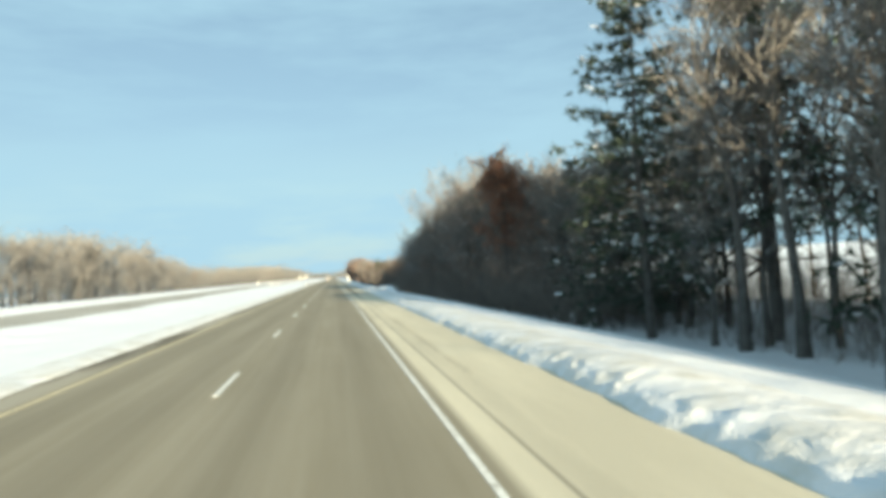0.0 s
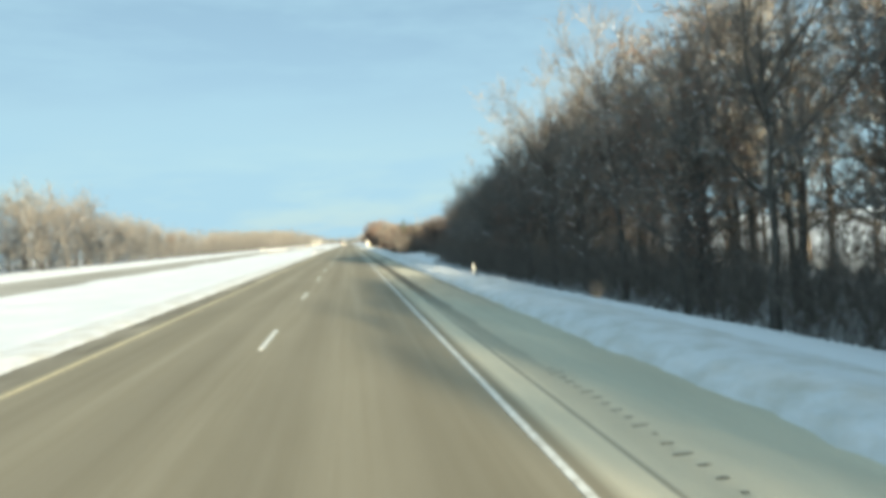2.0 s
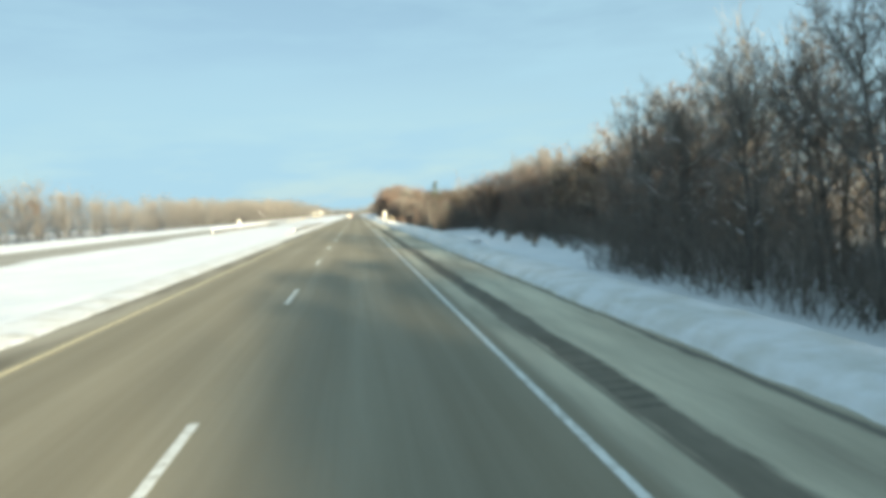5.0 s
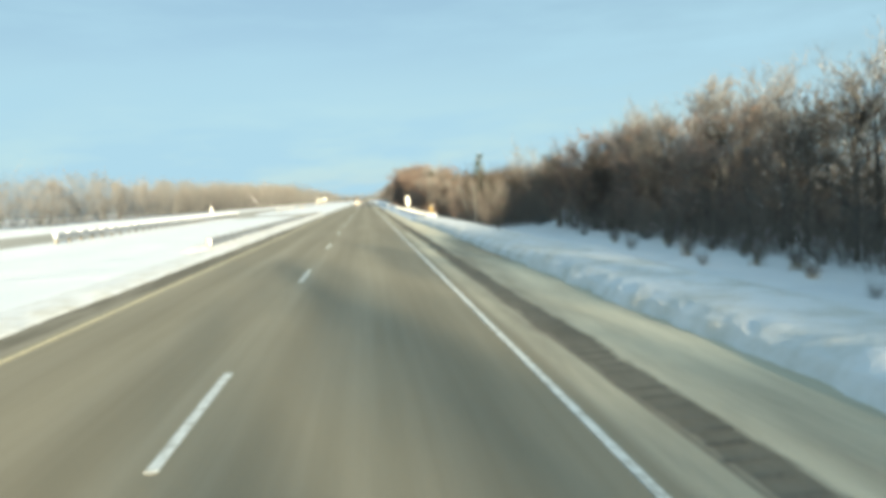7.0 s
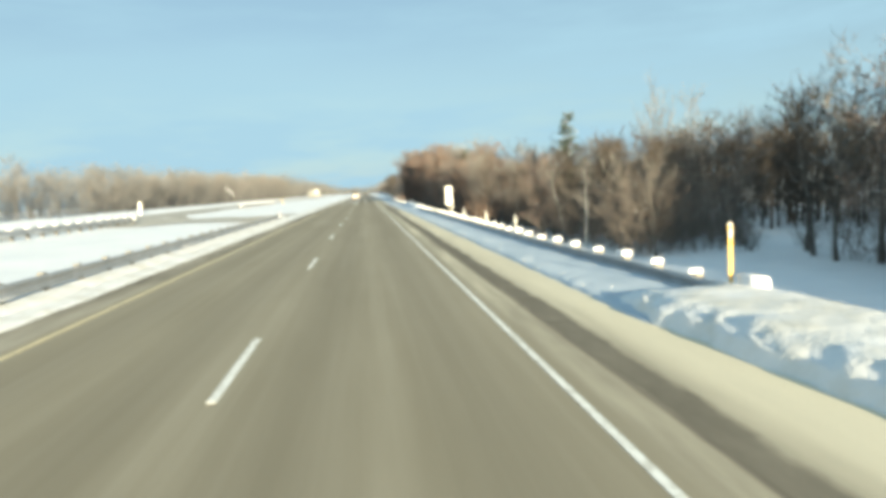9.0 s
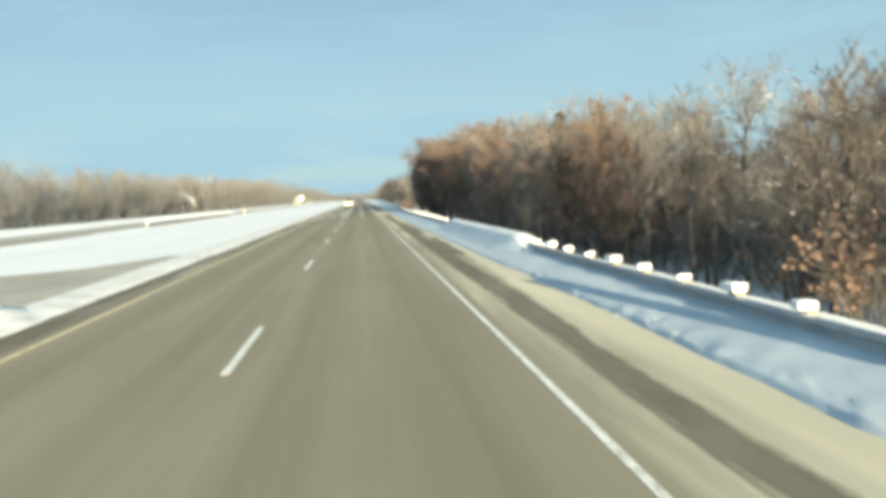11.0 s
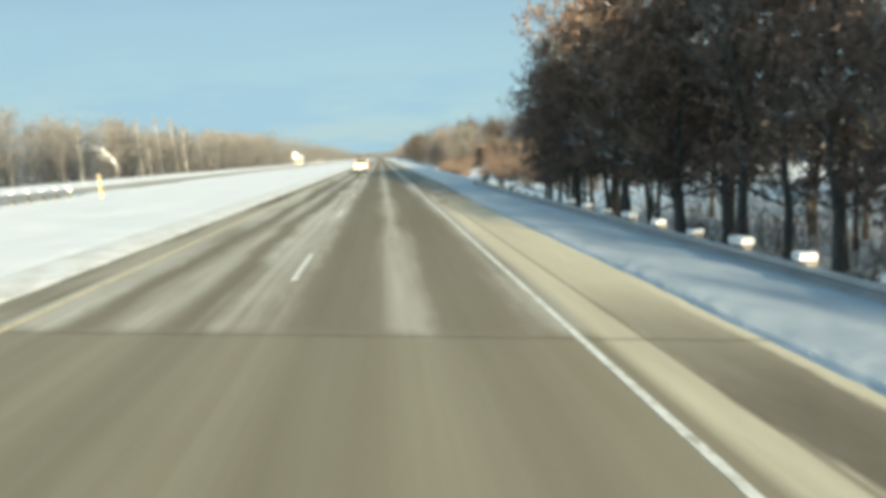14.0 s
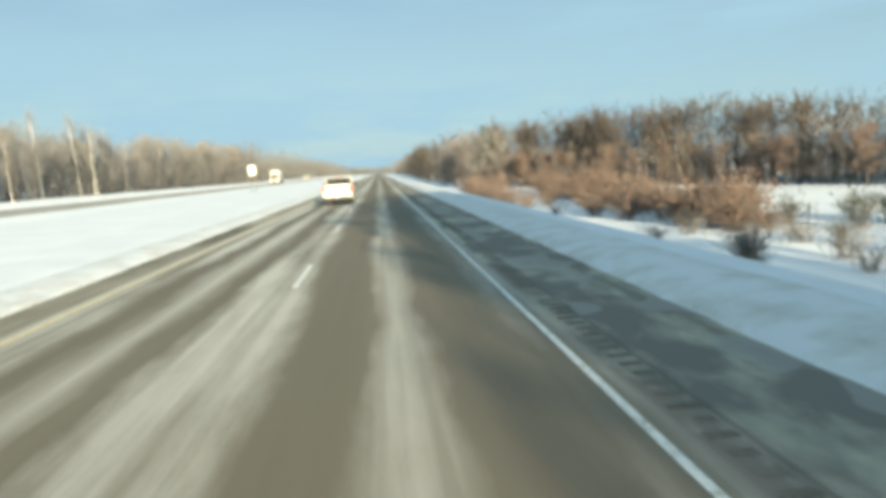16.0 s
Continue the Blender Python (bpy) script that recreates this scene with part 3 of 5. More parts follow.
def guardrail(name_label, y0, y1, xf, top, caps, side, cap_from=None, spacing=1.905, seed=1, first=0.0):
    """W-beam on posts; side is the way in which its face looks (-1: to smaller x)."""
    rg = np.random.default_rng(seed)
    g = thing("guardrail", name_label, "guardrail")
    prof = [(0.0, 0.0), (0.045, -0.025), (0.05, -0.075), (0.0, -0.125), (0.0, -0.185), (0.05, -0.235), (0.045, -0.285), (0.0, -0.31)]
    ysr = np.arange(y0, y1 + 0.01, 3.81)
    V, F = [], []
    for yy in ysr:
        for d, h in prof:
            V.append((xf(yy) + side * (d + 0.08), yy, top + h))
        for d, h in prof[::-1]:
            V.append((xf(yy) + side * (d + 0.074), yy, top + h))
    n = len(prof) * 2
    for r in range(len(ysr) - 1):
        for c in range(n):
            F.append((r * n + c, r * n + (c + 1) % n, (r + 1) * n + (c + 1) % n, (r + 1) * n + c))
    part_mesh("beam", mesh_of("beam", V, F, M["steel"]), g, "galvanised corrugated steel beam")
    # snow clings along the beam's lower lip
    SV, ST = [], []
    for k, yy in enumerate(np.arange(y0, y1 - 0.4, 0.4)):
        if np.sin(yy * 0.37 + seed) + 0.5 * np.sin(yy * 1.3) < 0.85:
            continue
        b = len(SV)
        for q in (yy, yy + 0.41):
            x = xf(q)
            SV += [(x + side * 0.09, q, top - 0.262), (x + side * (0.16 + 0.02 * np.sin(q * 3)), q, top - 0.285), (x + side * 0.09, q, top - 0.33)]
        for i in range(2):
            ST += [(b + i, b + i + 1, b + i + 4), (b + i, b + i + 4, b + i + 3)]
    part_mesh("beam_snow", fast_mesh("beam_snow", SV, ST, M["snow"]), g, "snow clinging to the lip of the beam")["kind"] = "stuff"
    bm = bmesh.new()
    box(bm, -0.075, 0.075, -0.10, 0.10, -1.2, 0.02, 0.008)
    pm = bpy.data.meshes.new("post")
    bm.to_mesh(pm)
    bm.free()
    pm.materials.append(M["post_wood"])
    capm = []
    for k in range(3):
        bm = bmesh.new()
        w, hgt = 0.115 + 0.02 * k, 0.085 + 0.018 * k
        box(bm, -0.13, 0.11, -w, w, 0.0, hgt, 0.016)
        for v in bm.verts:
            v.co += Vector((0.02 * math.sin(v.co.y * 17 + k), 0, 0.018 * math.sin(v.co.y * 23 + v.co.x * 31 + k)))
        me = bpy.data.meshes.new("snow_cap")
        bm.to_mesh(me)
        bm.free()
        me.materials.append(M["snow"])
        capm.append(me)
    yy, i = y0 + first, 0
    while yy < y1:
        p = part_mesh("post", pm, g)
        p.location = (xf(yy) - side * 0.07, yy, top)
        if caps and (cap_from is None or cap_from(yy)):
            c = part_mesh("snow_cap", capm[i % 3], g, "cap of snow on the post")
            c.location = (xf(yy) - side * 0.05, yy, top + 0.018)
            c.rotation_euler = (0, 0, rg.uniform(-0.2, 0.2))
        yy += spacing
        i += 1
    bm = bmesh.new()
    box(bm, -0.06, 0.10, -0.42, 0.12, -0.34, 0.02, 0.05)
    e = part("end_terminal", bm, M["steel"], g, "blunt steel end piece")
    e.location = (xf(y0) + side * 0.08, y0 - 0.1, top)
    e2 = part_mesh("end_terminal", e.data, g)
    e2.location = (xf(ysr[-1]) + side * 0.08, ysr[-1] + 0.3, top)
    return g


guardrail("snow-capped steel guardrail on wooden posts beside the shoulder", 210.5, 358.6, lambda q: 7.45 - 0.25 * smooth(q, 212, 222), 0.31, True, -1, lambda q: q < 268 or 289 < q < 338, 1.5675, 3, 0.83)
guardrail("steel guardrail half buried in the snow of the median", 186.0, 262.0, lambda q: -5.75, 0.66, False, 1, seed=5)
guardrail("distant guardrail along the opposite carriageway", 196.0, 262.0, lambda q: far_road_x(q) + 1.2, 1.12, True, 1, seed=7)
guardrail("distant guardrail along the opposite carriageway", 318.0, 368.0, lambda q: far_road_x(q) + 1.2, 1.12, True, 1, seed=9)

# a drift lies over the middle stretch of the rail
dv_u = np.linspace(0, 1, 9)
dv_y = np.arange(266, 291.5, 0.3)
U, Y = np.meshgrid(dv_u, dv_y)
hgt = smooth(Y, 266, 270) * (1 - smooth(Y, 285, 291))
X = 5.58 + 2.6 * U
Z = np.interp(U, [0, 0.25, 0.40, 0.48, 0.54, 0.62, 0.8, 1.0], [-0.05, 0.12, 0.24, 0.42, 0.55, 0.57, 0.42, -0.2]) * hgt + 0.012 * bumps(X * 3, Y, 2.6, 3.0) * hgt - 0.14 * (1 - hgt)
dv = np.stack([X, Y, Z], -1).reshape(-1, 3)
i = (np.arange(len(dv_y) - 1)[:, None] * 9 + np.arange(8)[None, :]).ravel()
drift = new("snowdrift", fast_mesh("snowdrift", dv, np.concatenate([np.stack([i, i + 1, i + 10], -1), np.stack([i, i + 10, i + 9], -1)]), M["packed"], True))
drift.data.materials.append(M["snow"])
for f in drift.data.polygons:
    if f.center.x > 6.98:      # fresh snow on the crest; the face is coloured blue-grey as if shaded
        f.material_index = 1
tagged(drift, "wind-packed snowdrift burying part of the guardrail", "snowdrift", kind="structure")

# ---------------------------------------------------------------- trees


def tubes(p0, p1, r0, r1, n):
    """Tapered n-sided sleeves; a zero r1 array makes spikes of n triangles."""
    p0, p1 = np.asarray(p0, float), np.asarray(p1, float)
    d = p1 - p0
    d /= np.linalg.norm(d, axis=1, keepdims=True) + 1e-9
    h = np.where(np.abs(d[:, 2:3]) > 0.9, np.array([[1.0, 0, 0]]), np.array([[0, 0, 1.0]]))
    a = np.cross(d, h)
    a /= np.linalg.norm(a, axis=1, keepdims=True) + 1e-9
    b = np.cross(d, a)
    k = len(p0)
    ang = np.arange(n) * 2 * np.pi / n
    ring = a[:, None, :] * np.cos(ang)[None, :, None] + b[:, None, :] * np.sin(ang)[None, :, None]
    lo = p0[:, None, :] + ring * np.asarray(r0)[:, None, None]
    if r1 is None:
        v = np.concatenate([lo, p1[:, None, :]], 1).reshape(-1, 3)
        base = (np.arange(k) * (n + 1))[:, None]
        j = np.arange(n)[None, :]
        t = np.stack([base + j, base + (j + 1) % n, base + n + 0 * j], -1).reshape(-1, 3)
        return v, t
    hi = p1[:, None, :] + ring * np.asarray(r1)[:, None, None]
    v = np.concatenate([lo, hi], 1).reshape(-1, 3)
    base = (np.arange(k) * 2 * n)[:, None]
    j = np.arange(n)[None, :]
    q = [base + j, base + (j + 1) % n, base + n + (j + 1) % n, base + n + j]
    t = np.concatenate([np.stack([q[0], q[1], q[2]], -1).reshape(-1, 3), np.stack([q[0], q[2], q[3]], -1).reshape(-1, 3)])
    return v, t


def slivers(rg, p0, p1, w):
    """The finest twigs: one narrow triangle each, turned at random."""
    d = unit(p1 - p0)
    side = unit(np.cross(d, unit(rg.normal(size=d.shape)))) * np.asarray(w).reshape(-1, 1)
    v = np.stack([p0 - side, p0 + side, p1], 1).reshape(-1, 3)
    return v, np.arange(len(v)).reshape(-1, 3)


def merge(*vt):
    V, T, b = [], [], 0
    for v, t in vt:
        V.append(v)
        T.append(t + b)
        b += len(v)
    return np.concatenate(V), np.concatenate(T)


def unit(v):
    return v / (np.linalg.norm(v, axis=-1, keepdims=True) + 1e-9)


def shoots(rg, p0, p1, r, per, lo, hi, length, angle, up, segs, taper=0.55, fork=0.5):
    """New branches off the given segments: start points, and one list of segments for each step along them."""
    k = len(p0)
    t = rg.uniform(lo, hi, (k, per))
    start = (p0[:, None] + (p1 - p0)[:, None] * t[..., None]).reshape(-1, 3)
    d0 = np.repeat(unit(p1 - p0), per, 0)
    side = unit(np.cross(d0, unit(rg.normal(size=d0.shape))))
    a = rg.uniform(angle[0], angle[1], (len(d0), 1))
    d = unit(d0 * np.cos(a) + side * np.sin(a) + np.array([0, 0, up]))
    ln = rg.uniform(length[0], length[1], (len(d0), 1)) * np.repeat(np.linalg.norm(p1 - p0, axis=1), per)[:, None] ** fork
    rr = np.repeat(np.asarray(r), per) * taper
    out, p = [], start
    for s in range(segs):
        q = p + d * ln / segs
        out.append((p, q, rr * (1 - s / segs * 0.8), rr * (1 - (s + 1) / segs * 0.8)))
        d = unit(d + rg.normal(size=d.shape) * 0.16 + np.array([0, 0, up * 0.25]))
        p = q
    return out


def cat(steps):
    return tuple(np.concatenate([s[i] for s in steps]) for i in range(4))


def bare_tree(seed, H=12.0, limbs=18, lseg=3, per2=2, sseg=2, per3=2, per4=5, sides=5, low=0.2, spread=1.0, twig_r=0.0155, leaf=0, leaf_size=0.09, snow=0.5, heavy=0.48):
    """Arrays for trunk, crown, snow and leaves of a leafless hardwood whose limbs climb; its tips reach H."""
    rg = np.random.default_rng(seed)
    n = 7 if sides > 3 else 4
    path = np.zeros((n + 1, 3))
    path[:, 2] = np.linspace(0, 0.84 * H, n + 1)
    path[1:, :2] = np.cumsum(rg.normal(size=(n, 2)) * 0.016 * H * np.linspace(0.2, 1, n)[:, None], 0)
    R = H * 0.0125 * np.linspace(1, 0.14, n + 1) ** 0.9
    R[0] *= 1.35
    tr = (path[:-1], path[1:], R[:-1], R[1:])
    u = np.sort(low + (0.99 - low) * rg.random(limbs) ** 0.8)
    k = np.minimum((u * n).astype(int), n - 1)
    f = u * n - k
    st = path[k] + (path[k + 1] - path[k]) * f[:, None]
    az = np.arange(limbs) * 2.4 + rg.uniform(-0.5, 0.5, limbs)
    el = np.radians(16 + 46 * u + rg.uniform(-12, 14, limbs))
    d = np.stack([np.cos(az) * np.cos(el), np.sin(az) * np.cos(el), np.sin(el)], -1)
    ln = H * (0.10 + 0.22 * np.sin(np.clip((1 - u) / (1 - low) * 0.75 + 0.1, 0, 1) * np.pi)) * rg.uniform(0.72, 1.15, limbs) * spread
    rr = R[k] * heavy
    l1, p = [], st
    for s in range(lseg):
        q = p + d * (ln / lseg)[:, None]
        l1.append((p, q, rr * (1 - s * 0.85 / lseg), rr * (1 - (s + 1) * 0.85 / lseg)))
        d = unit(d + rg.normal(size=d.shape) * 0.20 + np.array([0, 0, 0.17]))
        p = q
    L1 = cat(l1)
    k12 = H / 12
    L2 = cat(shoots(rg, L1[0], L1[1], L1[2], per2, 0.1, 1.0, (0.7 * k12, 1.45 * k12), (0.4, 0.95), 0.20, sseg))
    L3 = cat(shoots(rg, L2[0], L2[1], np.maximum(L2[2], twig_r * 1.3), per3, 0.1, 1.0, (0.7 * k12, 1.3 * k12), (0.35, 0.95), 0.20, 1, 0.6))
    r2 = np.maximum(L2[2], twig_r * 1.1), np.maximum(L2[3], twig_r * 0.8)
    fine = sides > 3
    L4 = L3
    if per4:
        L4 = cat(shoots(rg, L3[0], L3[1], np.full(len(L3[0]), twig_r), per4, 0.1, 0.98, (0.45, 1.0), (0.35, 1.0), 0.18, 1))
    trunk = merge(tubes(*tr, 8 if sides > 3 else 5), tubes(*L1, sides))
    crown = [tubes(L2[0], L2[1], r2[0], r2[1] if fine else None, 3), slivers(rg, L3[0], L3[1], np.full(len(L3[0]), twig_r * (1.2 if fine else 1.0)))]
    if per4:
        crown.append(slivers(rg, L4[0], L4[1], np.full(len(L4[0]), twig_r * 0.85)))
    crown = merge(*crown)
    fit = H / np.percentile(crown[0][:, 2], 99.6)
    snow_vt = None
    if snow:
        # short broken ridges of snow on the flatter stretches of the limbs
        A = tuple(np.concatenate([L1[i], L2[i]]) for i in range(4))
        dz = np.abs(unit(A[1] - A[0])[:, 2])
        ok = (dz < 0.70) & (rg.random(len(dz)) < snow)
        if ok.any():
            a = rg.uniform(0.0, 0.45, (int(ok.sum()), 1))
            b = a + rg.uniform(0.25, 0.55, a.shape)
            lift = np.array([0, 0, 1.0]) * np.maximum(A[2][ok], 0.016)[:, None] * 0.5
            p0, p1 = A[0][ok] + (A[1] - A[0])[ok] * a + lift, A[0][ok] + (A[1] - A[0])[ok] * b + lift
            rs = np.maximum(A[2][ok] * 0.98, 0.024)
            snow_vt = tubes(p0, p1, rs, rs * 0.5, 4)
    leaf_vt = None
    if leaf:
        tuft = rg.random(len(L4[0])) ** 1.2
        j = rg.choice(len(L4[0]), leaf, p=tuft / tuft.sum())
        c = L4[0][j] + (L4[1][j] - L4[0][j]) * rg.uniform(0.2, 1.1, (leaf, 1)) + rg.normal(size=(leaf, 3)) * 0.14
        a = unit(rg.normal(size=(leaf, 3)) + np.array([0, 0, -0.6])) * leaf_size * rg.uniform(0.6, 1.2, (leaf, 1))
        b = unit(np.cross(a, rg.normal(size=(leaf, 3)))) * leaf_size * 0.42
        v = np.stack([c - a * 0.5 + b, c + a * 0.7, c - a * 0.5 - b], 1).reshape(-1, 3)
        leaf_vt = v, np.arange(len(v)).reshape(-1, 3)
    grow = lambda vt: None if vt is None else (vt[0] * fit, vt[1])
    return dict(trunk=grow(trunk), crown=grow(crown), snow=grow(snow_vt), leaves=grow(leaf_vt))


def pine(seed, H=16.0, levels=15, per=6, tufts=8, needles=8, low=0.10, wide=0.24):
    rg = np.random.default_rng(seed)
    path = np.zeros((7, 3))
    path[:, 2] = np.linspace(0, H, 7)
    path[1:, :2] = np.cumsum(rg.normal(size=(6, 2)) * 0.06, 0)
    R = H * 0.0125 * np.linspace(1, 0.08, 7)
    tr = tubes(path[:-1], path[1:], R[:-1], R[1:], 8)
    u = np.repeat(np.linspace(low, 0.97, levels), per) + rg.uniform(-0.02, 0.02, levels * per)
    az = rg.uniform(0, 2 * np.pi, len(u))
    ln = H * wide * (1.05 - u) ** 0.7 * rg.uniform(0.55, 1.15, len(u)) + 0.25
    st = np.stack([np.interp(u * H, path[:, 2], path[:, 0]), np.interp(u * H, path[:, 2], path[:, 1]), u * H], -1)
    el = np.radians(-4 + 42 * np.clip(u - 0.35, -0.2, 0.6) + rg.uniform(-9, 9, len(u)))
    d = np.stack([np.cos(az) * np.cos(el), np.sin(az) * np.cos(el), np.sin(el)], -1)
    mid = st + d * (ln * 0.55)[:, None]
    end = mid + unit(d + np.array([0, 0, -0.12])) * (ln * 0.45)[:, None]
    rb = 0.012 + ln * 0.009
    br = merge(tubes(st, mid, rb, rb * 0.6, 4), tubes(mid, end, rb * 0.6, rb * 0.25, 4))
    t = rg.uniform(0.25, 1.0, (len(u), tufts))
    c = np.where(t[..., None] < 0.55, st[:, None] + (mid - st)[:, None] * (t / 0.55)[..., None], mid[:, None] + (end - mid)[:, None] * ((t - 0.55) / 0.45)[..., None]).reshape(-1, 3)
    c = c + rg.normal(size=c.shape) * np.array([0.20, 0.20, 0.07]) * (ln.repeat(tufts)[:, None] * 0.35 + 0.4)
    c2 = np.repeat(c, needles, 0)
    dd = unit(rg.normal(size=c2.shape) + np.repeat(np.repeat(d, tufts, 0), needles, 0) * 0.8)
    nl = slivers(rg, c2 - dd * 0.05, c2 + dd * rg.uniform(0.18, 0.45, (len(c2), 1)), np.full(len(c2), 0.045))
    pick = rg.random(len(c)) < 0.12
    s = c[pick] + np.array([0, 0, 0.07])
    e = s + unit(rg.normal(size=s.shape) * np.array([1, 1, 0.15])) * rg.uniform(0.15, 0.4, (len(s), 1))
    sn = tubes(s, e, np.full(len(s), 0.055), np.full(len(s), 0.03), 4)
    return dict(trunk=merge(tr, br), crown=nl, snow=sn, leaves=None)


def tree_prototype(name, data, label, category, mats, group="roadside trees"):
    t = thing(name, label, category, group=group)
    part_mesh("trunk", fast_mesh("trunk", *data["trunk"], mats[0], True), t)
    part_mesh("crown", fast_mesh("crown", *data["crown"], mats[1]), t)
    if data["leaves"] is not None:
        part_mesh("leaves", fast_mesh("leaves", *data["leaves"], mats[2]), t, "dead leaves still on the twigs")["kind"] = "stuff"
    if data["snow"] is not None:
        part_mesh("branch_snow", fast_mesh("branch_snow", *data["snow"], M["snow"], True), t, "snow lying on the branches")["kind"] = "stuff"
    return t


class Stand:
    """Copies of one prototype; the first call sets the prototype itself."""

    def __init__(self, *args, height=12.0, **kw):
        self.t, self.h, self.used = tree_prototype(*args, **kw), height, False

    def put(self, x, y, height, turn, z=None, lean=0.0, wide=1.0):
        s = height / self.h
        z = float(land(x, y)) - 0.05 if z is None else z
        m = Matrix.Translation((x, y, z)) @ Matrix.Rotation(lean, 4, "Y") @ Matrix.Rotation(turn, 4, "Z") @ Matrix.Diagonal((s * wide, s * wide, s, 1))
        if self.used:
            return copy_thing(self.t, m @ Matrix.Diagonal([1 / v for v in self.t.scale] + [1]))
        self.used = True
        self.t.matrix_world = m
        return self.t


B, T2 = M["bark"], M["twig"]
tall = [Stand("deciduous_tree", bare_tree(k, 14, 17, per4=3, twig_r=0.018, low=low, spread=0.85, snow=0.3), "tall hardwood with a long bare trunk", "tree", (B, M["twig"]), height=14.0) for k, low in ((15, 0.34), (16, 0.40))]
near = [Stand("deciduous_tree", bare_tree(k, 12, 20, per4=3, twig_r=0.018, low=low, snow=0.32), "tall leafless hardwood with snow on its branches", "tree", (B, M["twig"] if k % 2 else M["grey_twig"])) for k, low in ((11, 0.10), (12, 0.2), (13, 0.14), (14, 0.30))]
snowy = [Stand("deciduous_tree", bare_tree(k, 12, 20, low=0.15, spread=1.1, per4=3, twig_r=0.018, snow=0.95), "leafless tree whose limbs are whitened with snow", "tree", (B, M["grey_twig"])) for k in (21, 22)]
big = [Stand("deciduous_tree", bare_tree(k, 13, 11, 5, 2, 2, 2, 5, 6, low=0.24, spread=1.45, snow=0.95, heavy=0.72), "broad old hardwood with heavy snow-lined limbs", "tree", (B, M["twig"]), height=13.0) for k in (25, 26)]
oaks = [Stand("oak_tree", bare_tree(31, 12, 18, per4=2, low=0.12, leaf=4200, leaf_size=0.14, snow=0.15), "oak still holding rust-red dead leaves", "tree", (B, T2, M["rust_leaf"])),
        Stand("oak_tree", bare_tree(32, 12, 18, per4=3, low=0.10, leaf=2800, leaf_size=0.15, snow=0.15), "oak with dull brown dead leaves in its crown", "tree", (B, T2, M["brown_leaf"])),
        Stand("oak_tree", bare_tree(33, 13, 20, per3=3, per4=0, low=0.26, spread=1.1, leaf=2900, leaf_size=0.21, snow=0.1), "tall oak with a bare trunk and brown leaves", "tree", (B, T2, M["brown_leaf"]), height=13.0),
        Stand("oak_tree", bare_tree(35, 12, 20, per3=3, per4=0, low=0.20, spread=1.2, leaf=3600, leaf_size=0.205, snow=0.1), "broad oak thick with rust-brown dead leaves", "tree", (B, T2, M["rust_leaf"]))]
red_oak = Stand("oak_tree", bare_tree(34, 13, 24, per4=4, low=0.48, leaf=12000, leaf_size=0.19, snow=0.1), "oak crowned with bright rust-red dead leaves", "tree", (B, T2, M["red_leaf"]), height=13.0)
pines = [Stand("pine_tree", pine(41, 16.0, 18, 6, 13, 8, 0.14, 0.28), "tall dark pine with snow on its boughs", "tree", (B, M["needle"]), height=16.0),
         Stand("pine_tree", pine(42, 16, 14, 6, 12, 8, 0.3, 0.26), "dark pine with a bare lower trunk and snowy tufts", "tree", (B, M["needle"]), height=16.0)]
light = [Stand("deciduous_tree", bare_tree(k, 12, 15, 2, 2, 1, 4, 3, 4, low, twig_r=0.024, snow=0.2), "leafless tree at the edge of the far woods", "tree", (B, M["grey_twig"]), group="trees of the far wood's edge") for k, low in ((51, 0.2), (52, 0.3), (53, 0.14))]
# same kind of hardwood as the others, with shade painted into the twigs
shaded_trees = [Stand("deciduous_tree", bare_tree(k, 12, 20, low=low, per4=3, twig_r=0.018, snow=0.12), "dark leafless hardwood crowding behind the guardrail", "tree", (B, M["shaded_twig"])) for k, low in ((81, 0.12), (82, 0.22))]
birches = [Stand("birch_tree", bare_tree(61, 12, 12, 2, 2, 1, 3, 4, low=0.45, spread=0.65, snow=0.2), "slender pale-barked birch among darker trunks", "tree", (M["pale_bark"], M["grey_twig"]), group="pale birches")]

far_data = [bare_tree(k, 12, 12, 2, 2, 1, 3, 1, 3, low, 1.1, twig_r=0.044, snow=0) for k, low in ((71, 0.15), (72, 0.25), (73, 0.10))]
far_vt = [merge(d["trunk"], d["crown"]) for d in far_data]


class Wood:
    """Trees too far in to be told apart, joined into one mesh."""

    def __init__(self):
        self.V, self.T, self.n = [], [], 0

    def put(self, x, y, height, turn):
        v, t = far_vt[int(turn * 100) % 3]
        s, c, sn = height / 12.0, math.cos(turn), math.sin(turn)
        w = v * s
        w = np.stack([w[:, 0] * c - w[:, 1] * sn + x, w[:, 0] * sn + w[:, 1] * c + y, w[:, 2] + float(land(x, y)) - 0.05], -1)
        self.V.append(w.astype(np.float32))
        self.T.append(t + self.n)
        self.n += len(v)

    def done(self, name, label, mat):
        return tagged(new(name, fast_mesh(name, np.concatenate(self.V), np.concatenate(self.T), mat)), label, "woods", kind="stuff")


rg = np.random.default_rng(77)
right_wood, left_wood = Wood(), Wood()


def pick(choices):
    r, a = rg.random(), 0.0
    for st, w in choices:
        a += w
        if r < a:
            return st
    return choices[-1][0]


def edge_row(y0, y1, step, front, jitter, hgt, choices):
    """Trees along a wood's edge; hgt gives the top above the road."""
    y = y0
    while y < y1:
        x = front(y) + rg.uniform(0, jitter)
        top = hgt(y, x) * rg.uniform(0.78, 1.04)
        z = float(land(x, y))
        pick(choices).put(x, y, top - z, rg.uniform(0, 6.28), lean=rg.normal() * 0.03, wide=rg.uniform(0.9, 1.15))
        y += step * rg.uniform(0.7, 1.3)


